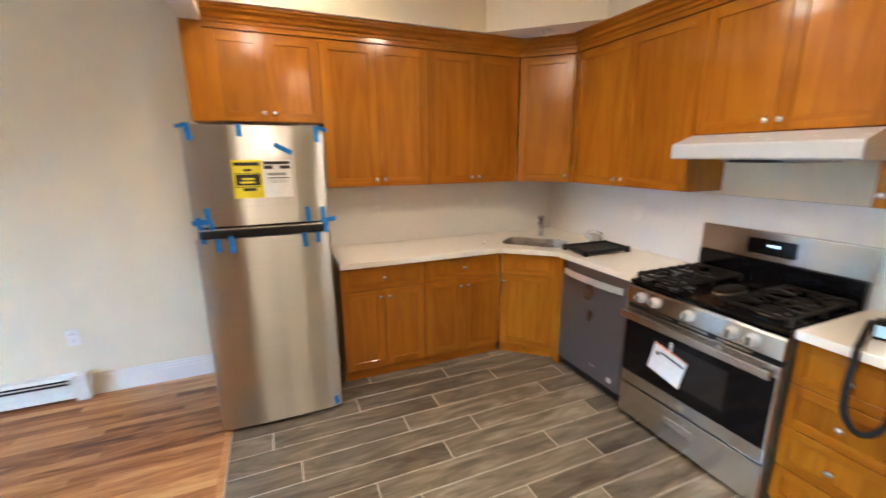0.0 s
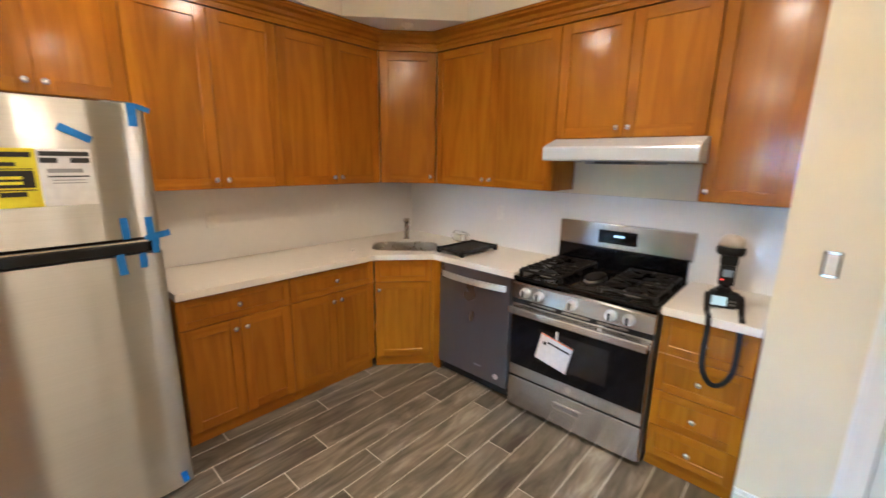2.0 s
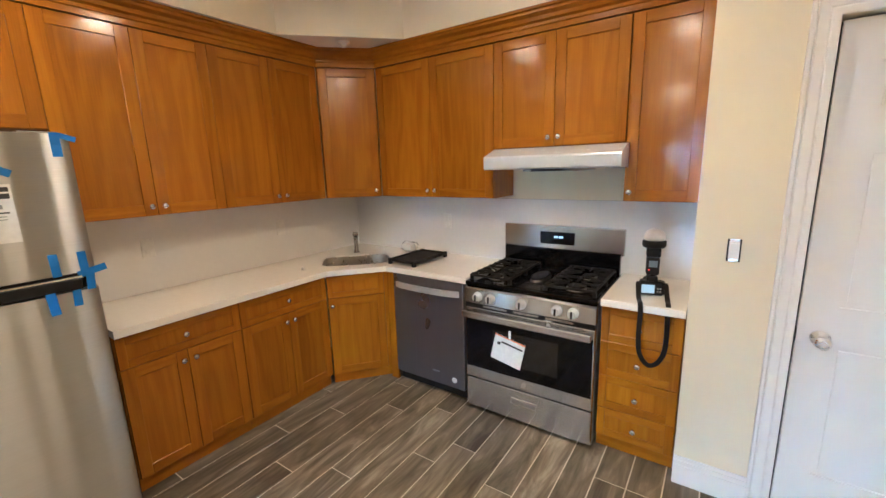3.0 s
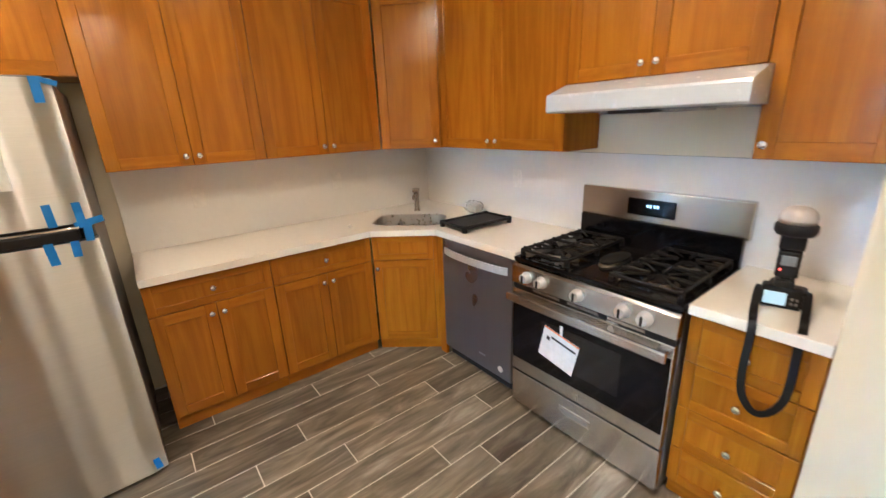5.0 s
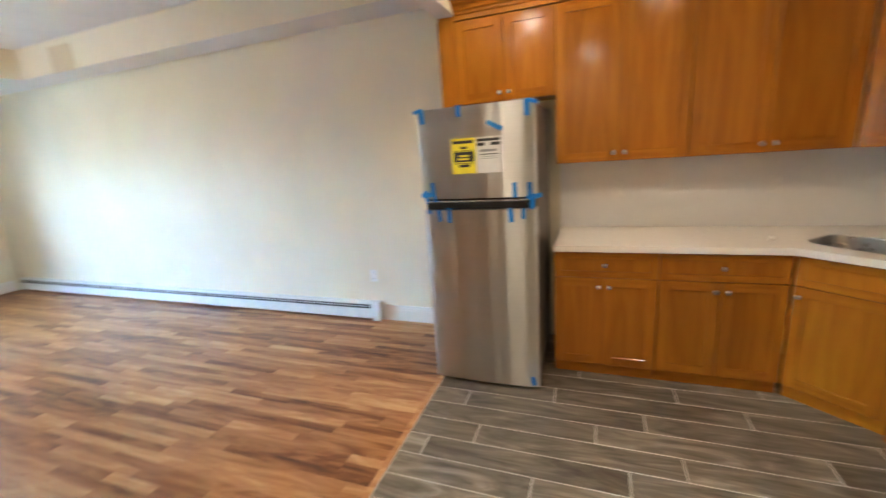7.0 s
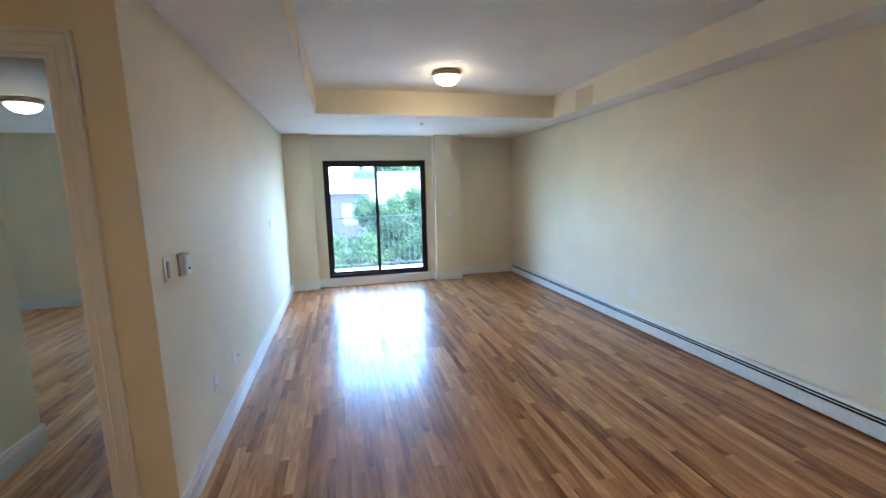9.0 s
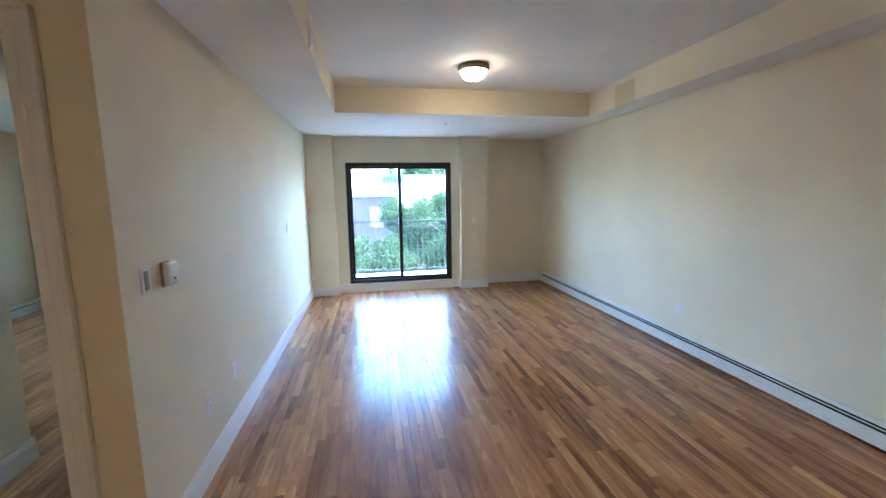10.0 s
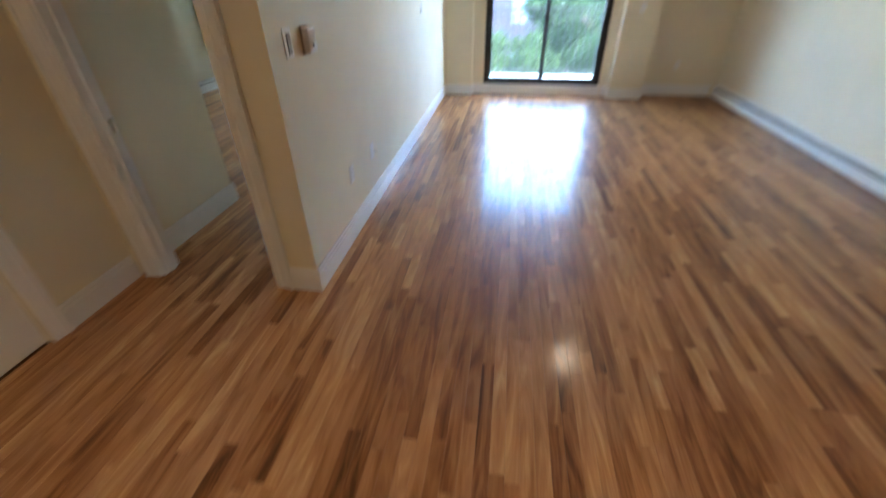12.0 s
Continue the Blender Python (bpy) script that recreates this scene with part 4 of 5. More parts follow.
for z0, z1, a, b in ((0.08, 0.096, -0.065, 0.068), (0.056, 0.074, -0.065, -0.02), (0.056, 0.074, 0.015, 0.068), (0.006, 0.011, -0.05, 0.06)):
    part("print_bar", box(a, b, -0.0022, -0.001, z0, z1), INK, lw)
for z0, z1, a, b in ((0.022, 0.036, -0.05, 0.045), (-0.006, -0.003, -0.04, 0.05), (-0.016, -0.013, -0.04, 0.05)):
    part("print_bar", box(a, b, -0.0022, -0.001, z0, z1), INK_GREY, lw)
fl = thing("protective_film", "loose clear protective film peeling off the fridge", "film", at=(-2.925 + 0.46, face_y(0.46) - 0.004, 1.66))
bm = bmesh.new()
g = [[bm.verts.new((-0.14 + 0.28 * i / 10 * (0.35 + 0.65 * j / 6), -0.006 - 0.012 * abs(math.sin(i * 0.9 + j)) , -0.07 + 0.155 * j / 6)) for i in range(11)] for j in range(7)]
for j in range(6):
    for i in range(10):
        bm.faces.new((g[j][i], g[j][i + 1], g[j + 1][i + 1], g[j + 1][i])).smooth = True
part("film", bm, FILM, fl).visible_shadow = False

# ---- photo camera with flash and strap ----
c = thing("photo_camera", "black photo camera with flash and strap on the worktop", "camera", at=(-0.405, -2.605, 0.893), turn=-78)
c.scale = (0.92, 0.92, 0.92)
part("body", box(-0.062, 0.062, -0.03, 0.03, 0, 0.085, 0.012), RUBBER, c)
part("grip", box(0.045, 0.074, -0.026, 0.05, 0.004, 0.078, 0.014), RUBBER, c)
part("lens", lathe([(0.036, 0), (0.036, 0.05), (0.04, 0.055), (0.04, 0.085), (0.034, 0.09)], 24, Matrix.Translation((-0.005, 0.03, 0.042)) @ Matrix.Rotation(radians(-90), 4, "X")), RUBBER, c)
part("screen", box(-0.052, 0.016, -0.0335, -0.029, 0.014, 0.064, 0.002, 1), LCD, c, "lit pale blue rear screen")
for k in range(4):
    part("button", box(0.028 + 0.014 * (k % 2), 0.037 + 0.014 * (k % 2), -0.032, -0.029, 0.02 + 0.018 * (k // 2), 0.03 + 0.018 * (k // 2), 0.001, 1), DARKSTEEL, c)
part("viewfinder", box(-0.03, 0.03, -0.036, 0.03, 0.083, 0.112, 0.01), RUBBER, c)
part("hot_shoe", box(-0.014, 0.014, -0.02, 0.015, 0.11, 0.122), RUBBER, c)
fb = part("flash_body", box(-0.034, 0.034, -0.028, 0.026, 0.122, 0.222, 0.008), RUBBER, c)
part("flash_screen", box(-0.022, 0.022, -0.0305, -0.027, 0.168, 0.205, 0.001, 1), SCREEN, fb)
part("indicator", box(-0.024, -0.016, -0.0305, -0.027, 0.148, 0.154), REDLED, fb, "small red light")
part("flash_head", box(-0.037, 0.037, -0.03, 0.03, 0.226, 0.29, 0.008), RUBBER, c)
part("collar", lathe([(0.055, 0.28), (0.062, 0.292), (0.062, 0.315), (0.055, 0.322)], 24), RUBBER, c, "black rubber collar")
part("diffuser", lathe([(0.052, 0.322), (0.056, 0.34), (0.05, 0.362), (0.034, 0.378), (0.012, 0.384)], 24), plain("diffuser_plastic", (0.5, 0.46, 0.42), 0.4), c, "white dome diffuser")
strap = [(-0.064, 0.0, 0.07), (-0.07, -0.03, 0.06), (-0.07, -0.13, 0.012), (-0.066, -0.215, 0.006), (-0.064, -0.236, -0.06), (-0.066, -0.24, -0.17), (-0.058, -0.242, -0.26), (-0.03, -0.244, -0.315), (0.0, -0.245, -0.332), (0.035, -0.244, -0.31), (0.062, -0.242, -0.25), (0.068, -0.24, -0.16), (0.066, -0.236, -0.06), (0.068, -0.215, 0.006), (0.072, -0.13, 0.012), (0.074, -0.03, 0.06), (0.07, 0.0, 0.07)]


def smooth_line(pts, k=5):
    out = []
    p = [Vector(q) for q in pts]
    for i in range(len(p) - 1):
        a, b, cc_, d_ = p[max(i - 1, 0)], p[i], p[i + 1], p[min(i + 2, len(p) - 1)]
        for j in range(k):
            t = j / k
            out.append(0.5 * (2 * b + (cc_ - a) * t + (2 * a - 5 * b + 4 * cc_ - d_) * t * t + (3 * b - a - 3 * cc_ + d_) * t ** 3))
    return out + [p[-1]]


def ribbon(points, w, th):
    """A flat band that faces -y where it hangs."""
    bm = bmesh.new()
    rows = []
    across = Vector((1, 0, 0))
    for i, p in enumerate(points):
        d = (points[min(i + 1, len(points) - 1)] - points[max(i - 1, 0)]).normalized()
        c = d.cross(Vector((0, 1, 0)))
        if c.length > 0.6:
            c.normalize()
            across = c if c.dot(across) > -0.2 else -c
        side = (across - d * across.dot(d)).normalized()
        n = d.cross(side).normalized()
        rows.append([bm.verts.new(p + side * a * w / 2 + n * b * th / 2) for a, b in ((-1, -1), (1, -1), (1, 1), (-1, 1))])
    for a, b in zip(rows, rows[1:]):
        for k in range(4):
            bm.faces.new((a[k], a[(k + 1) % 4], b[(k + 1) % 4], b[k]))
    bm.faces.new(rows[0]), bm.faces.new(rows[-1][::-1])
    bmesh.ops.recalc_face_normals(bm, faces=bm.faces)
    return bm


part("strap", ribbon(smooth_line(strap), 0.025, 0.003), RUBBER, c, "wide black neck strap hanging down")

# ---- light switch ----
o = thing("light_switch", "white rocker switch in a metal box, no cover", "light switch")
# black plate: box edge, with the gap's shade put into its colour
part("box_edge", box(-0.637, -0.633, -2.963, -2.913, 1.157, 1.256, 0.0015), RUBBER, o, "dark plate for the wall box edge and its shaded gap")
for z0, z1 in ((1.157, 1.168), (1.245, 1.256)):
    part("mounting_ear", box(-0.6395, -0.636, -2.956, -2.92, z0, z1, 0.001, 1), CHROME, o)
part("rocker_plate", box(-0.641, -0.636, -2.957, -2.919, 1.167, 1.246, 0.002), PLATE, o)
part("rocker", box(-0.645, -0.64, -2.953, -2.923, 1.175, 1.24, 0.003), PLATE, o)

# ---- living room ----
def dome_lamp(x, y, z, label="lit frosted glass dome ceiling lamp with nickel rim", r=0.155, glass=None):
    l = thing("ceiling_lamp", label, "ceiling lamp", "dome ceiling lamps", at=(x, y, z))
    part("rim", lathe([(r * 0.95, 0), (r, -0.012), (r, -0.03), (r * 0.93, -0.048), (r * 0.86, -0.055), (r * 0.84, -0.04)], 36), NICKEL, l, "brushed nickel rim")
    part("glass_dome", lathe([(r * 0.85, -0.045), (r * 0.82, -0.07), (r * 0.68, -0.1), (r * 0.42, -0.125), (r * 0.12, -0.133), (0.01, -0.133)], 36), glass or DOME, l, "glowing frosted glass")
    part("finial", lathe([(0.012, -0.132), (0.012, -0.14), (0.006, -0.15), (0.002, -0.152)], 14), NICKEL, l)


dome_lamp(-6.75, -2.05, 2.85)
dome_lamp(-7.2, -6.05, 2.56, "lit frosted glass dome lamp on the bedroom ceiling", glass=DOME_SOFT)


def flush_lamp(x, y, r, label):
    """Shallow flush ceiling lamp: a deep nickel ring with a nearly flat lit glass inside."""
    l = thing("ceiling_lamp", label, "ceiling lamp", "flush ceiling lamps", at=(x, y, 2.85))
    part("rim", lathe([(r, 0), (r + 0.022, -0.01), (r + 0.022, -0.045), (r + 0.014, -0.052), (r, -0.05), (r - 0.004, -0.02)], 36), NICKEL, l, "brushed nickel rim")
    part("glass_disc", lathe([(r - 0.005, -0.022), (r - 0.006, -0.036), (r * 0.7, -0.046), (r * 0.3, -0.05), (0.01, -0.051)], 36), DISC, l, "glowing frosted glass")


for lx, ly, lr, where in ((-1.35, -2.05, 0.1, "over the kitchen floor"), (-2.4, -0.95, 0.085, "near the fridge"), (-2.6, -2.5, 0.1, "beside the ceiling beam"), (-2.0, -4.75, 0.105, "in the hall")):
    flush_lamp(lx, ly, lr, "small lit flush glass ceiling lamp " + where)

ht = thing("baseboard_heater", "long white metal baseboard heater along the wall", "heater")
X0, X1 = -9.62, -3.87
part("back_plate", box(X0, X1, -0.012, -0.001, 0.02, 0.178), HEATER, ht)
part("front_panel", box(X0, X1, -0.066, -0.061, 0.022, 0.122, 0.002, 1), HEATER, ht)
bm = bmesh.new()
prof = [(-0.004, 0.182), (-0.05, 0.178), (-0.062, 0.160), (-0.058, 0.158), (-0.046, 0.172), (-0.004, 0.176)]
L = [bm.verts.new((X0, y, z)) for y, z in prof]
R = [bm.verts.new((X1, y, z)) for y, z in prof]
bm.faces.new(L), bm.faces.new(R[::-1])
for i in range(len(prof)):
    j = (i + 1) % len(prof)
    bm.faces.new((L[i], L[j], R[j], R[i]))
bmesh.ops.recalc_face_normals(bm, faces=bm.faces)
part("hood", bm, HEATER, ht)
# black block for the fins that also paints the shade inside the slot
part("fin_shade", box(X0 + 0.05, X1 - 0.05, -0.056, -0.013, 0.04, 0.156), RUBBER, ht)
part("damper", box(X0 + 0.03, X1 - 0.03, -0.063, -0.05, 0.138, 0.143), HEATER, ht)
part("end_cap", box(X1 - 0.002, X1 + 0.075, -0.07, -0.001, 0.0, 0.186, 0.004), HEATER, ht)
h2 = thing("baseboard_heater", "white metal baseboard heater in the bedroom", "heater")
part("front_panel", box(-9.5, -6.4, -7.94, -7.935, 0.022, 0.135), HEATER, h2)
part("back_plate", box(-9.5, -6.4, -7.999, -7.99, 0.0, 0.185), HEATER, h2)
part("hood", box(-9.5, -6.4, -7.99, -7.945, 0.165, 0.182), HEATER, h2)
# same black block: fins together with the slot's painted shade
part("fin_shade", box(-9.45, -6.45, -7.985, -7.945, 0.04, 0.13), RUBBER, h2)
part("end_cap", box(-9.57, -9.5, -7.999, -7.93, 0.0, 0.186, 0.004), HEATER, h2)


def wall_plate(axis, face, out, a, z, label, kind_name="outlet", sockets=2, w=0.07, h=0.115):
    o = thing(kind_name, label, kind_name.replace("_", " "), "wall plates")

    def put(bm, s0, s1, z0, z1, f0, f1, bev=0.0):
        g0, g1 = sorted((face + out * f0, face + out * f1))
        return bx(bm, g0, g1, s0, s1, z0, z1, bev, 1) if axis == "x" else bx(bm, s0, s1, g0, g1, z0, z1, bev, 1)

    pl = part("plate", put(bmesh.new(), a - w / 2, a + w / 2, z - h / 2, z + h / 2, 0, 0.006, 0.002), PLATE, o)
    for k in range(sockets):
        zz = z + (0.024 if k else -0.024)
        so = part("socket", put(bmesh.new(), a - 0.017, a + 0.017, zz - 0.015, zz + 0.015, 0.005, 0.009, 0.002), PLATE, o)
        for q in (-0.006, 0.006):
            part("slot", put(bmesh.new(), a + q - 0.001, a + q + 0.001, zz - 0.004, zz + 0.006, 0.0085, 0.0098), RUBBER, so)
    return o, put


wall_plate("y", 0, -1, -3.845, 0.43, "white double outlet on the cream wall")
wall_plate("y", 0, -1, -6.285, 0.40, "white double outlet above the heater")
o, put = wall_plate("y", -4.07, 1, -5.62, 0.425, "white cable outlet plate with a screw terminal", "cable_outlet", 0)
part("terminal", lathe([(0.006, 0), (0.006, 0.02), (0.003, 0.022)], 12, Matrix.Translation((-5.62, -4.05, 0.425)) @ Matrix.Rotation(radians(-90), 4, "X")), CHROME, o)
wall_plate("y", -4.07, 1, -5.17, 0.425, "white double outlet low on the wall")
o, put = wall_plate("y", -4.07, 1, -7.72, 1.25, "small white wall control", "wall_control", 0, 0.06, 0.1)
o, put = wall_plate("x", -9.41, 1, -1.36, 1.18, "white switch plate on the pilaster", "light_switch", 0)
part("rocker", put(bmesh.new(), -1.375, -1.345, 1.15, 1.21, 0.005, 0.01, 0.002), PLATE, o)
wall_plate("x", -9.745, 1, -0.62, 0.42, "white double outlet in the recess")
o, put = wall_plate("y", -4.07, 1, -4.65, 1.265, "white intercom plate with a grey rocker", "intercom", 0, 0.075, 0.12)
part("rocker", put(bmesh.new(), -4.666, -4.634, 1.22, 1.305, 0.005, 0.011, 0.002), plain("grey_rocker", (0.35, 0.34, 0.32), 0.4), o)
ts = thing("thermostat", "white boxy room thermostat on the wall", "thermostat")
part("backing", box(-4.855, -4.785, -4.07, -4.058, 1.2, 1.32, 0.004), plain("thermostat_side", (0.4, 0.35, 0.29), 0.5), ts)
part("cover", box(-4.867, -4.783, -4.06, -4.027, 1.205, 1.315, 0.008), PLATE, ts)
part("lever", box(-4.82, -4.81, -4.031, -4.019, 1.235, 1.243), INK, ts)

vp = thing("ceiling_vent", "blank square vent cover on the soffit", "vent", "vent covers")
part("cover", box(-7.06, -6.72, -0.327, -0.32, 2.55, 2.79, 0.003), paint("vent_paint", (0.66, 0.55, 0.36)), vp)
vs = thing("ceiling_vent", "white slatted vent grille on the soffit side", "vent", "vent covers")
part("frame", box(-6.05, -5.6, -3.447, -3.439, 2.57, 2.77, 0.003), PLATE, vs)
for k in range(6):
    part("slat", box(-6.02, -5.63, -3.439, -3.433, 2.59 + k * 0.027, 2.605 + k * 0.027), PLATE, vs)
vs2 = thing("ceiling_vent", "white slatted vent grille on the soffit side", "vent", "vent covers")
part("frame", box(-7.52, -7.15, -3.447, -3.439, 2.57, 2.77, 0.003), PLATE, vs2)
for k in range(6):
    part("slat", box(-7.49, -7.18, -3.439, -3.433, 2.59 + k * 0.027, 2.605 + k * 0.027), PLATE, vs2)
sp = thing("sprinkler", "small white sprinkler cap on the lowered ceiling", "sprinkler", "sprinkler caps", at=(-8.2, -2.05, 2.557))
part("cap", lathe([(0.035, 0), (0.033, -0.008), (0.012, -0.012), (0.01, -0.03), (0.018, -0.032)], 18), PLATE, sp)
sp = thing("sprinkler", "chrome sprinkler cap above the corner cabinet", "sprinkler", "sprinkler caps", at=(-0.62, -0.62, 2.46))
part("cap", lathe([(0.045, 0), (0.042, -0.01), (0.02, -0.018), (0.016, -0.03), (0.02, -0.034)], 20), PLATE, sp)

# ---- outside ----
CONCRETE = plain("balcony_concrete", (0.55, 0.54, 0.52), 0.8)
fixed("balcony", box(-11.0, -9.75, -5.5, 0.5, -0.25, 0.03), CONCRETE, "pale concrete balcony floor", "balcony")
rl = thing("balcony_railing", "grey metal balcony railing with thin bars", "railing")
RAILM = plain("railing_paint", (0.035, 0.04, 0.04), 0.5)
for z0, z1, t in ((1.09, 1.12, 0.02), (0.13, 0.155, 0.014), (0.98, 0.995, 0.01)):
    part("rail", box(-10.75 - t, -10.75 + t, -5.4, 0.4, z0, z1), RAILM, rl)
bar = mesh_of("bar", box(-0.008, 0.008, -0.008, 0.008, 0.14, 1.1), RAILM)
for i in range(53):
    b = new("bar", bar)
    b.parent, b.location = rl, (-10.75, -5.38 + i * 0.11, 0)
for y in (-5.4, -2.5, 0.4):
    part("post", box(-10.77, -10.73, y - 0.02, y + 0.02, 0.03, 1.12), RAILM, rl)
fixed("ground", box(-600, -11.5, -500, 500, -5.2, -5.0), plain("yard_grass", (0.06, 0.1, 0.035), 0.9, 0, 0, 0.3), "green yard and street level below the balcony", "ground")
BRICK = plain("mauve_siding", (0.075, 0.055, 0.075), 0.8)
# white frames darkened in colour so that daylight doesn't burn them out
DULL = plain("greyed_white_frame", (0.16, 0.16, 0.19), 0.7)
ROOFW = plain("white_roof", (0.75, 0.74, 0.72), 0.7)
nb = thing("house", "mauve sided neighbouring house with white windows", "house", at=(-32, -9.6, -5))
part("wall", box(-6, 0, -8, 8.4, 0, 6.55), BRICK, nb)
part("roof", box(-6.3, 0.3, -8.3, 8.7, 6.55, 6.75), ROOFW, nb, "flat white roof")
for i in range(18):
    part("siding_board", box(0.0, 0.03, -8, 8.4, 0.3 + i * 0.35, 0.33 + i * 0.35), BRICK, nb)
for y in (-6, -2.4, 1.2, 4.4, 7.0):
    for z in (1.2, 4.3):
        wq = part("window", box(0.0, 0.06, y - 0.55, y + 0.55, z, z + 1.5), DULL, nb, "white framed window")
        part("pane", box(0.05, 0.075, y - 0.45, y + 0.45, z + 0.1, z + 1.4), SCREEN, wq)
wb = thing("warehouse", "long white building with a blue sign", "building", at=(-60, 6, -5))
part("wall", box(-20, 0, -40, 40, 0, 9.0), ROOFW, wb)
part("parapet", box(-20.2, 0.2, -40.2, 40.2, 9.0, 9.3), ROOFW, wb)
sg = part("sign", box(0.1, 0.4, -7.4, -4.4, 8.3, 9.5), plain("sign_face", (0.07, 0.09, 0.15), 0.6), wb, "pale blue sign board")
for k in range(6):
    part("letter_bar", box(0.4, 0.45, -7.1 + k * 0.42, -6.85 + k * 0.42, 8.6, 9.2), plain("sign_letter", (0.015, 0.02, 0.08), 0.6), sg)
for y in (-7.1, -4.8):
    part("sign_bracket", box(0.0, 0.12, y - 0.1, y + 0.1, 8.6, 9.2), RAILM, wb)
part("rooftop_unit", box(-4, -2.5, 4.0, 5.2, 9.3, 10.1), CONCRETE, wb)


def leaf_material(name, a, b_):
    """Thin leaves that let part of the light through."""
    m, t, b = nodes_of(name)
    g = t.nodes.new("ShaderNodeNewGeometry")
    col = ramp(t, g.outputs["Random Per Island"], [(0.0, a), (1.0, b_)])
    t.links.new(col, b.inputs["Base Color"])
    b.inputs["Roughness"].default_value = 0.9
    b.inputs["Specular IOR Level"].default_value = 0.1
    tr_ = t.nodes.new("ShaderNodeBsdfTranslucent")
    t.links.new(col, tr_.inputs[0])
    mx = add(t, "ShaderNodeMixShader", Fac=0.45)
    t.links.new(b.outputs[0], mx.inputs[1]), t.links.new(tr_.outputs[0], mx.inputs[2])
    t.links.new(mx.outputs[0], t.nodes["Material Output"].inputs[0])
    return m


LEAF = leaf_material("leaves", (0.042, 0.07, 0.03), (0.058, 0.092, 0.038))
LEAF2 = leaf_material("leaves_far", (0.045, 0.085, 0.04), (0.08, 0.13, 0.06))
BARK = plain("bark", (0.09, 0.065, 0.045), 0.9, 0, 0, 0.3)


def tree(x, y, height, spread, n, leaf, mat, seed, label):
    rng = np.random.default_rng(seed)
    t = thing("tree", label, "tree", "yard trees", at=(x, y, -5))
    bm = tube([(0, 0, 0), (0.05, 0.1, height * 0.3), (0.1, -0.05, height * 0.6), (0.1, 0, height * 0.8)], 0.14, 8)
    for k in range(5):
        a = k * 1.3
        tube([(0.05, 0, height * (0.3 + 0.08 * k)), (math.cos(a) * spread * 0.35, math.sin(a) * spread * 0.35, height * (0.5 + 0.07 * k)), (math.cos(a) * spread * 0.65, math.sin(a) * spread * 0.65, height * (0.6 + 0.06 * k))], 0.05, 6, 1.0, bm)
    part("trunk", bm, BARK, t)
    k = 60
    mid = np.column_stack((rng.normal(0, spread * 0.42, (k, 2)), rng.uniform(0.12, 0.93, k) * height))
    size = rng.uniform(0.4, 0.9, k) * spread * 0.4
    i = np.arange(n) % k
    d = rng.normal(0, 1, (n, 3))
    d /= np.linalg.norm(d, axis=1)[:, None] + 1e-6
    p = mid[i] + d * (size[i] * rng.uniform(0.35, 1.0, n))[:, None]
    p[:, 2] = np.minimum(p[:, 2], height * rng.uniform(0.92, 1.02, n))
    u = rng.normal(0, 1, (n, 3))
    u /= np.linalg.norm(u, axis=1)[:, None]
    v = np.cross(u, d)
    v /= np.linalg.norm(v, axis=1)[:, None] + 1e-6
    sz = leaf * rng.uniform(0.6, 1.2, n)[:, None]
    verts = np.stack((p - u * sz, p + v * sz * 0.5, p + u * sz, p - v * sz * 0.5), axis=1).reshape(-1, 3)
    me = bpy.data.meshes.new("crown")
    me.from_pydata(verts.tolist(), [], np.arange(4 * n).reshape(-1, 4).tolist())
    me.materials.append(mat)
    cr = new("crown", me)
    cr.parent = t


for i, (x, y, hh_, sp_) in enumerate(((-18.5, -6.0, 3.9, 1.5), (-15.5, -3.9, 4.5, 1.5), (-15.2, -1.6, 5.6, 1.9), (-21.5, -0.2, 7.0, 2.2), (-19, 2.6, 6.8, 2.3), (-18, 0.2, 6.6, 2.1), (-17.5, 2.0, 6.4, 2.2), (-20, -1.2, 6.7, 1.8), (-20.5, 1.2, 7.0, 2.3), (-19.5, 4.2, 7.0, 2.4), (-17.5, -2.8, 5.3, 1.5), (-16.5, -4.9, 3.9, 1.4), (-22, 7.5, 7.2, 2.6), (-16.0, 0.4, 5.9, 1.9))):
    tree(x, y, hh_, sp_, 24000, 0.075, LEAF, i + 1, "dense green leafy tree beyond the balcony")
for i, (x, y, hh_, sp_) in enumerate(((-95, 14, 18, 8), (-92, 6, 16.5, 6), (-95, 30, 20, 9), (-92, -24, 17, 7))):
    tree(x, y, hh_, sp_, 9000, 0.4, LEAF2, 20 + i, "tall distant tree behind the white building")

# ---- floor pieces ----
tiles = tagged(new("floor_tiled", mesh_of("floor_tiled", box(-2.92, 0, -5.235, 0, -0.014, -0.003), GROUT)), "grey-brown wood-look plank tiles with pale grout", "floor", kind="structure")
PITCH, LEN, GAP = 0.152, 1.005, 0.006


def piece(x0, x1, y0, y1, z0, z1, edge=0.0012):
    """A slab with a chamfered upper edge, about its own middle."""
    hx, hy = (x1 - x0) / 2, (y1 - y0) / 2
    bm = bmesh.new()
    rows = [[bm.verts.new((sx * (hx - e), sy * (hy - e), z)) for sx, sy in ((-1, -1), (1, -1), (1, 1), (-1, 1))] for z, e in ((z0, 0), (z1 - edge, 0), (z1, edge))]
    for a, b in zip(rows, rows[1:]):
        for i in range(4):
            bm.faces.new((a[i], a[(i + 1) % 4], b[(i + 1) % 4], b[i]))
    bm.faces.new(rows[-1])
    return bm


shared = {}


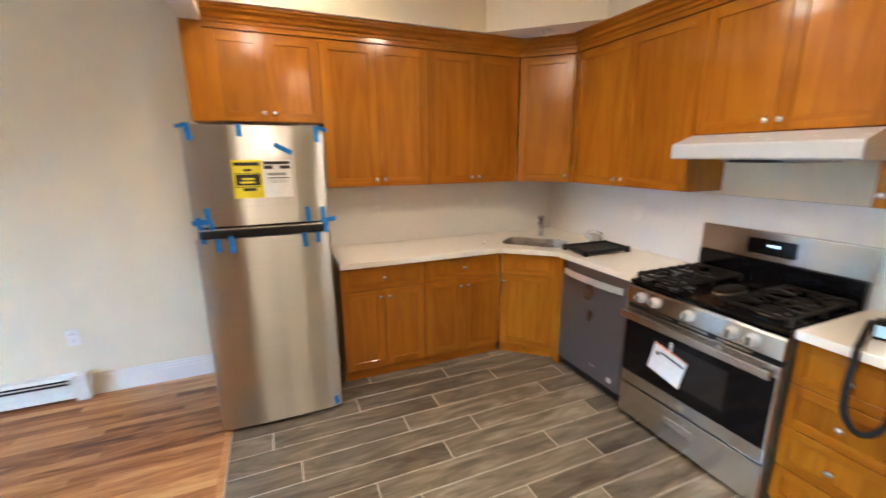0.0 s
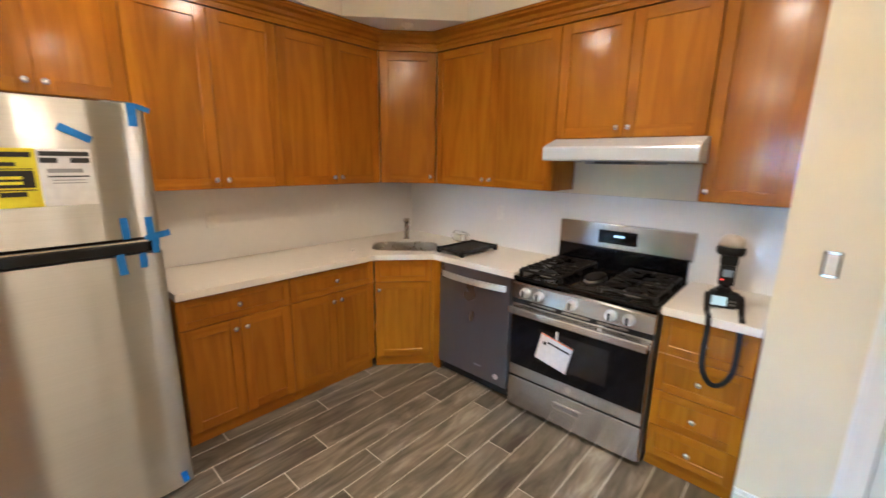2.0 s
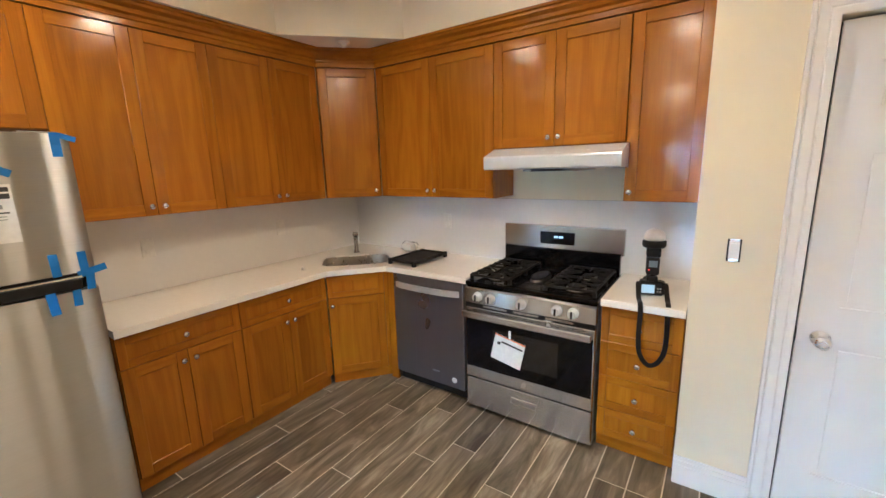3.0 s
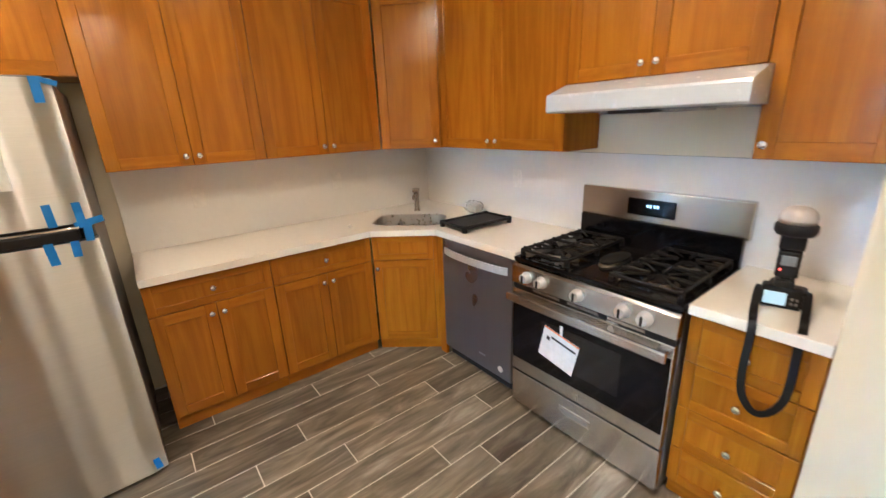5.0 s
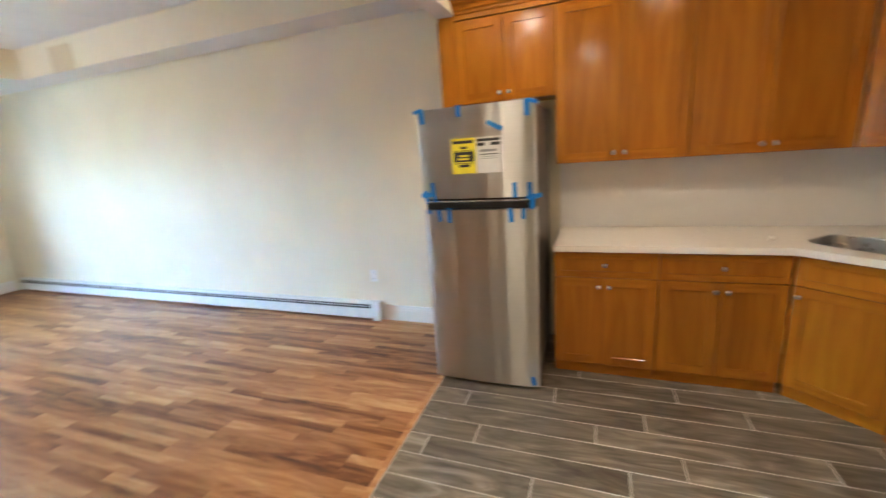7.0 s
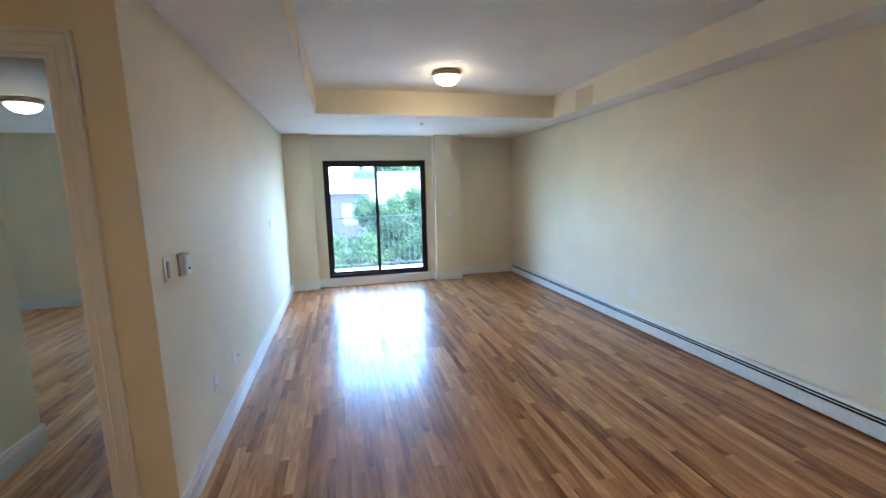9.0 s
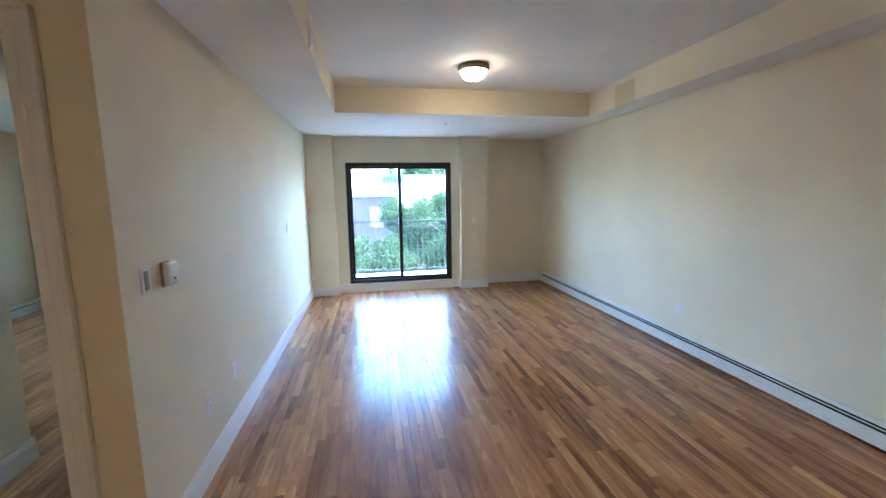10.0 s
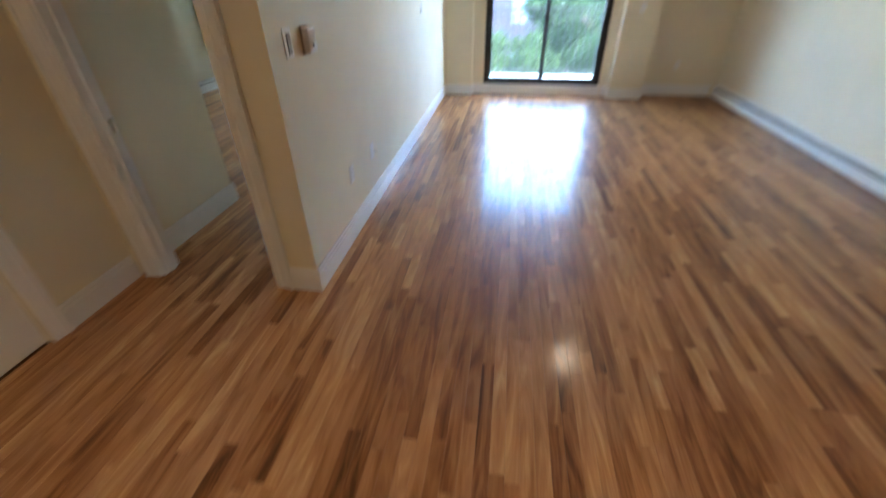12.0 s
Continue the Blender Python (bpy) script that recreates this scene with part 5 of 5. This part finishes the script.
def lay(name, parent, mat, x0, x1, y0, y1, z0, z1, edge=0.0012):
    key = (name, round(x1 - x0, 3), round(y1 - y0, 3))
    if key not in shared:
        shared[key] = mesh_of(name, piece(x0, x1, y0, y1, z0, z1, edge), mat)
    ob = new(name, shared[key])
    ob.parent, ob.location = parent, ((x0 + x1) / 2, (y0 + y1) / 2, 0)


starts = {0: -1.457, 1: -2.14, 2: -1.653, 3: -0.90, 4: -1.514, 5: -1.759, 6: -1.18, 7: -2.0}
rngt = random.Random(4)
for r in range(-4, 31):
    ytop = -0.634 - r * PITCH
    y1, y0 = min(ytop, 0.0) - GAP / 2, max(ytop - PITCH, -5.235) + GAP / 2
    if y1 - y0 < 0.02:
        continue
    st_ = starts.get(r, -1.5 + rngt.choice((0.0, 0.33, -0.33, 0.5, 0.17)))
    st_ -= math.ceil((st_ + 2.92) / LEN) * LEN
    while st_ < 0:
        a, b = max(st_, -2.885) + GAP / 2, min(st_ + LEN, 0.0) - GAP / 2
        if b - a > 0.03:
            lay("tile", tiles, TILE, a, b, y0, y1, -0.012, 0.0)
        st_ += LEN
fixed("threshold", box(-2.92, -2.886, -5.235, -0.02, -0.013, 0.002, 0.001, 1), PLANK, "oak border strip between wood and tile", "threshold")

wood = tagged(new("floor_wooden", mesh_of("floor_wooden", box(-9.6, -2.92, -8.0, 0, -0.0139, -0.010), SUBFLOOR)), "varnished strip oak floor with mixed brown tones", "floor", kind="structure")
BW = 0.0565
rngp = random.Random(11)
lens = (0.35, 0.5, 0.7, 0.9, 1.15)
found = []
row = 0
y = 0.0
while y > -8.0:
    y0, y1 = max(y - BW, -8.0), y
    x = -2.921 + rngp.uniform(0.0, 0.6)
    left = -9.7
    right = -2.921 if y0 > -5.3 else -5.49
    if y0 <= -5.3:
        x = right + rngp.uniform(0, 0.5)
    while x > left:
        L_ = rngp.choice(lens)
        a, b = max(x - L_, left), min(x, right)
        if b - a > 0.04:
            found.append((a + 0.0002, b - 0.0002, y0 + 0.0002, y1 - 0.0002))
        x -= L_
    y -= BW
near = sorted((p for p in found if p[2] > -4.06), key=lambda p: -p[1])[:300]
chosen = set(near)
for a, b, c, d in near:
    lay("plank", wood, PLANK, a, b, c, d, -0.0098, 0.0, 0.0005)
verts, faces = [], []
for a, b, c, d in found:
    if (a, b, c, d) in chosen:
        continue
    n0 = len(verts)
    e = 0.0004
    verts += [(a, c, -0.0098), (b, c, -0.0098), (b, d, -0.0098), (a, d, -0.0098), (a, c, -e), (b, c, -e), (b, d, -e), (a, d, -e), (a + e, c + e, 0), (b - e, c + e, 0), (b - e, d - e, 0), (a + e, d - e, 0)]
    for k in (0, 4):
        for i in range(4):
            j = (i + 1) % 4
            faces.append((n0 + k + i, n0 + k + j, n0 + k + 4 + j, n0 + k + 4 + i))
    faces.append((n0 + 8, n0 + 9, n0 + 10, n0 + 11))
me = bpy.data.meshes.new("far_planks")
me.from_pydata(verts, [], faces)
me.materials.append(PLANK_REST)
rest = new("far_planks", me)
rest.parent = wood
tagged(rest, kind="stuff")
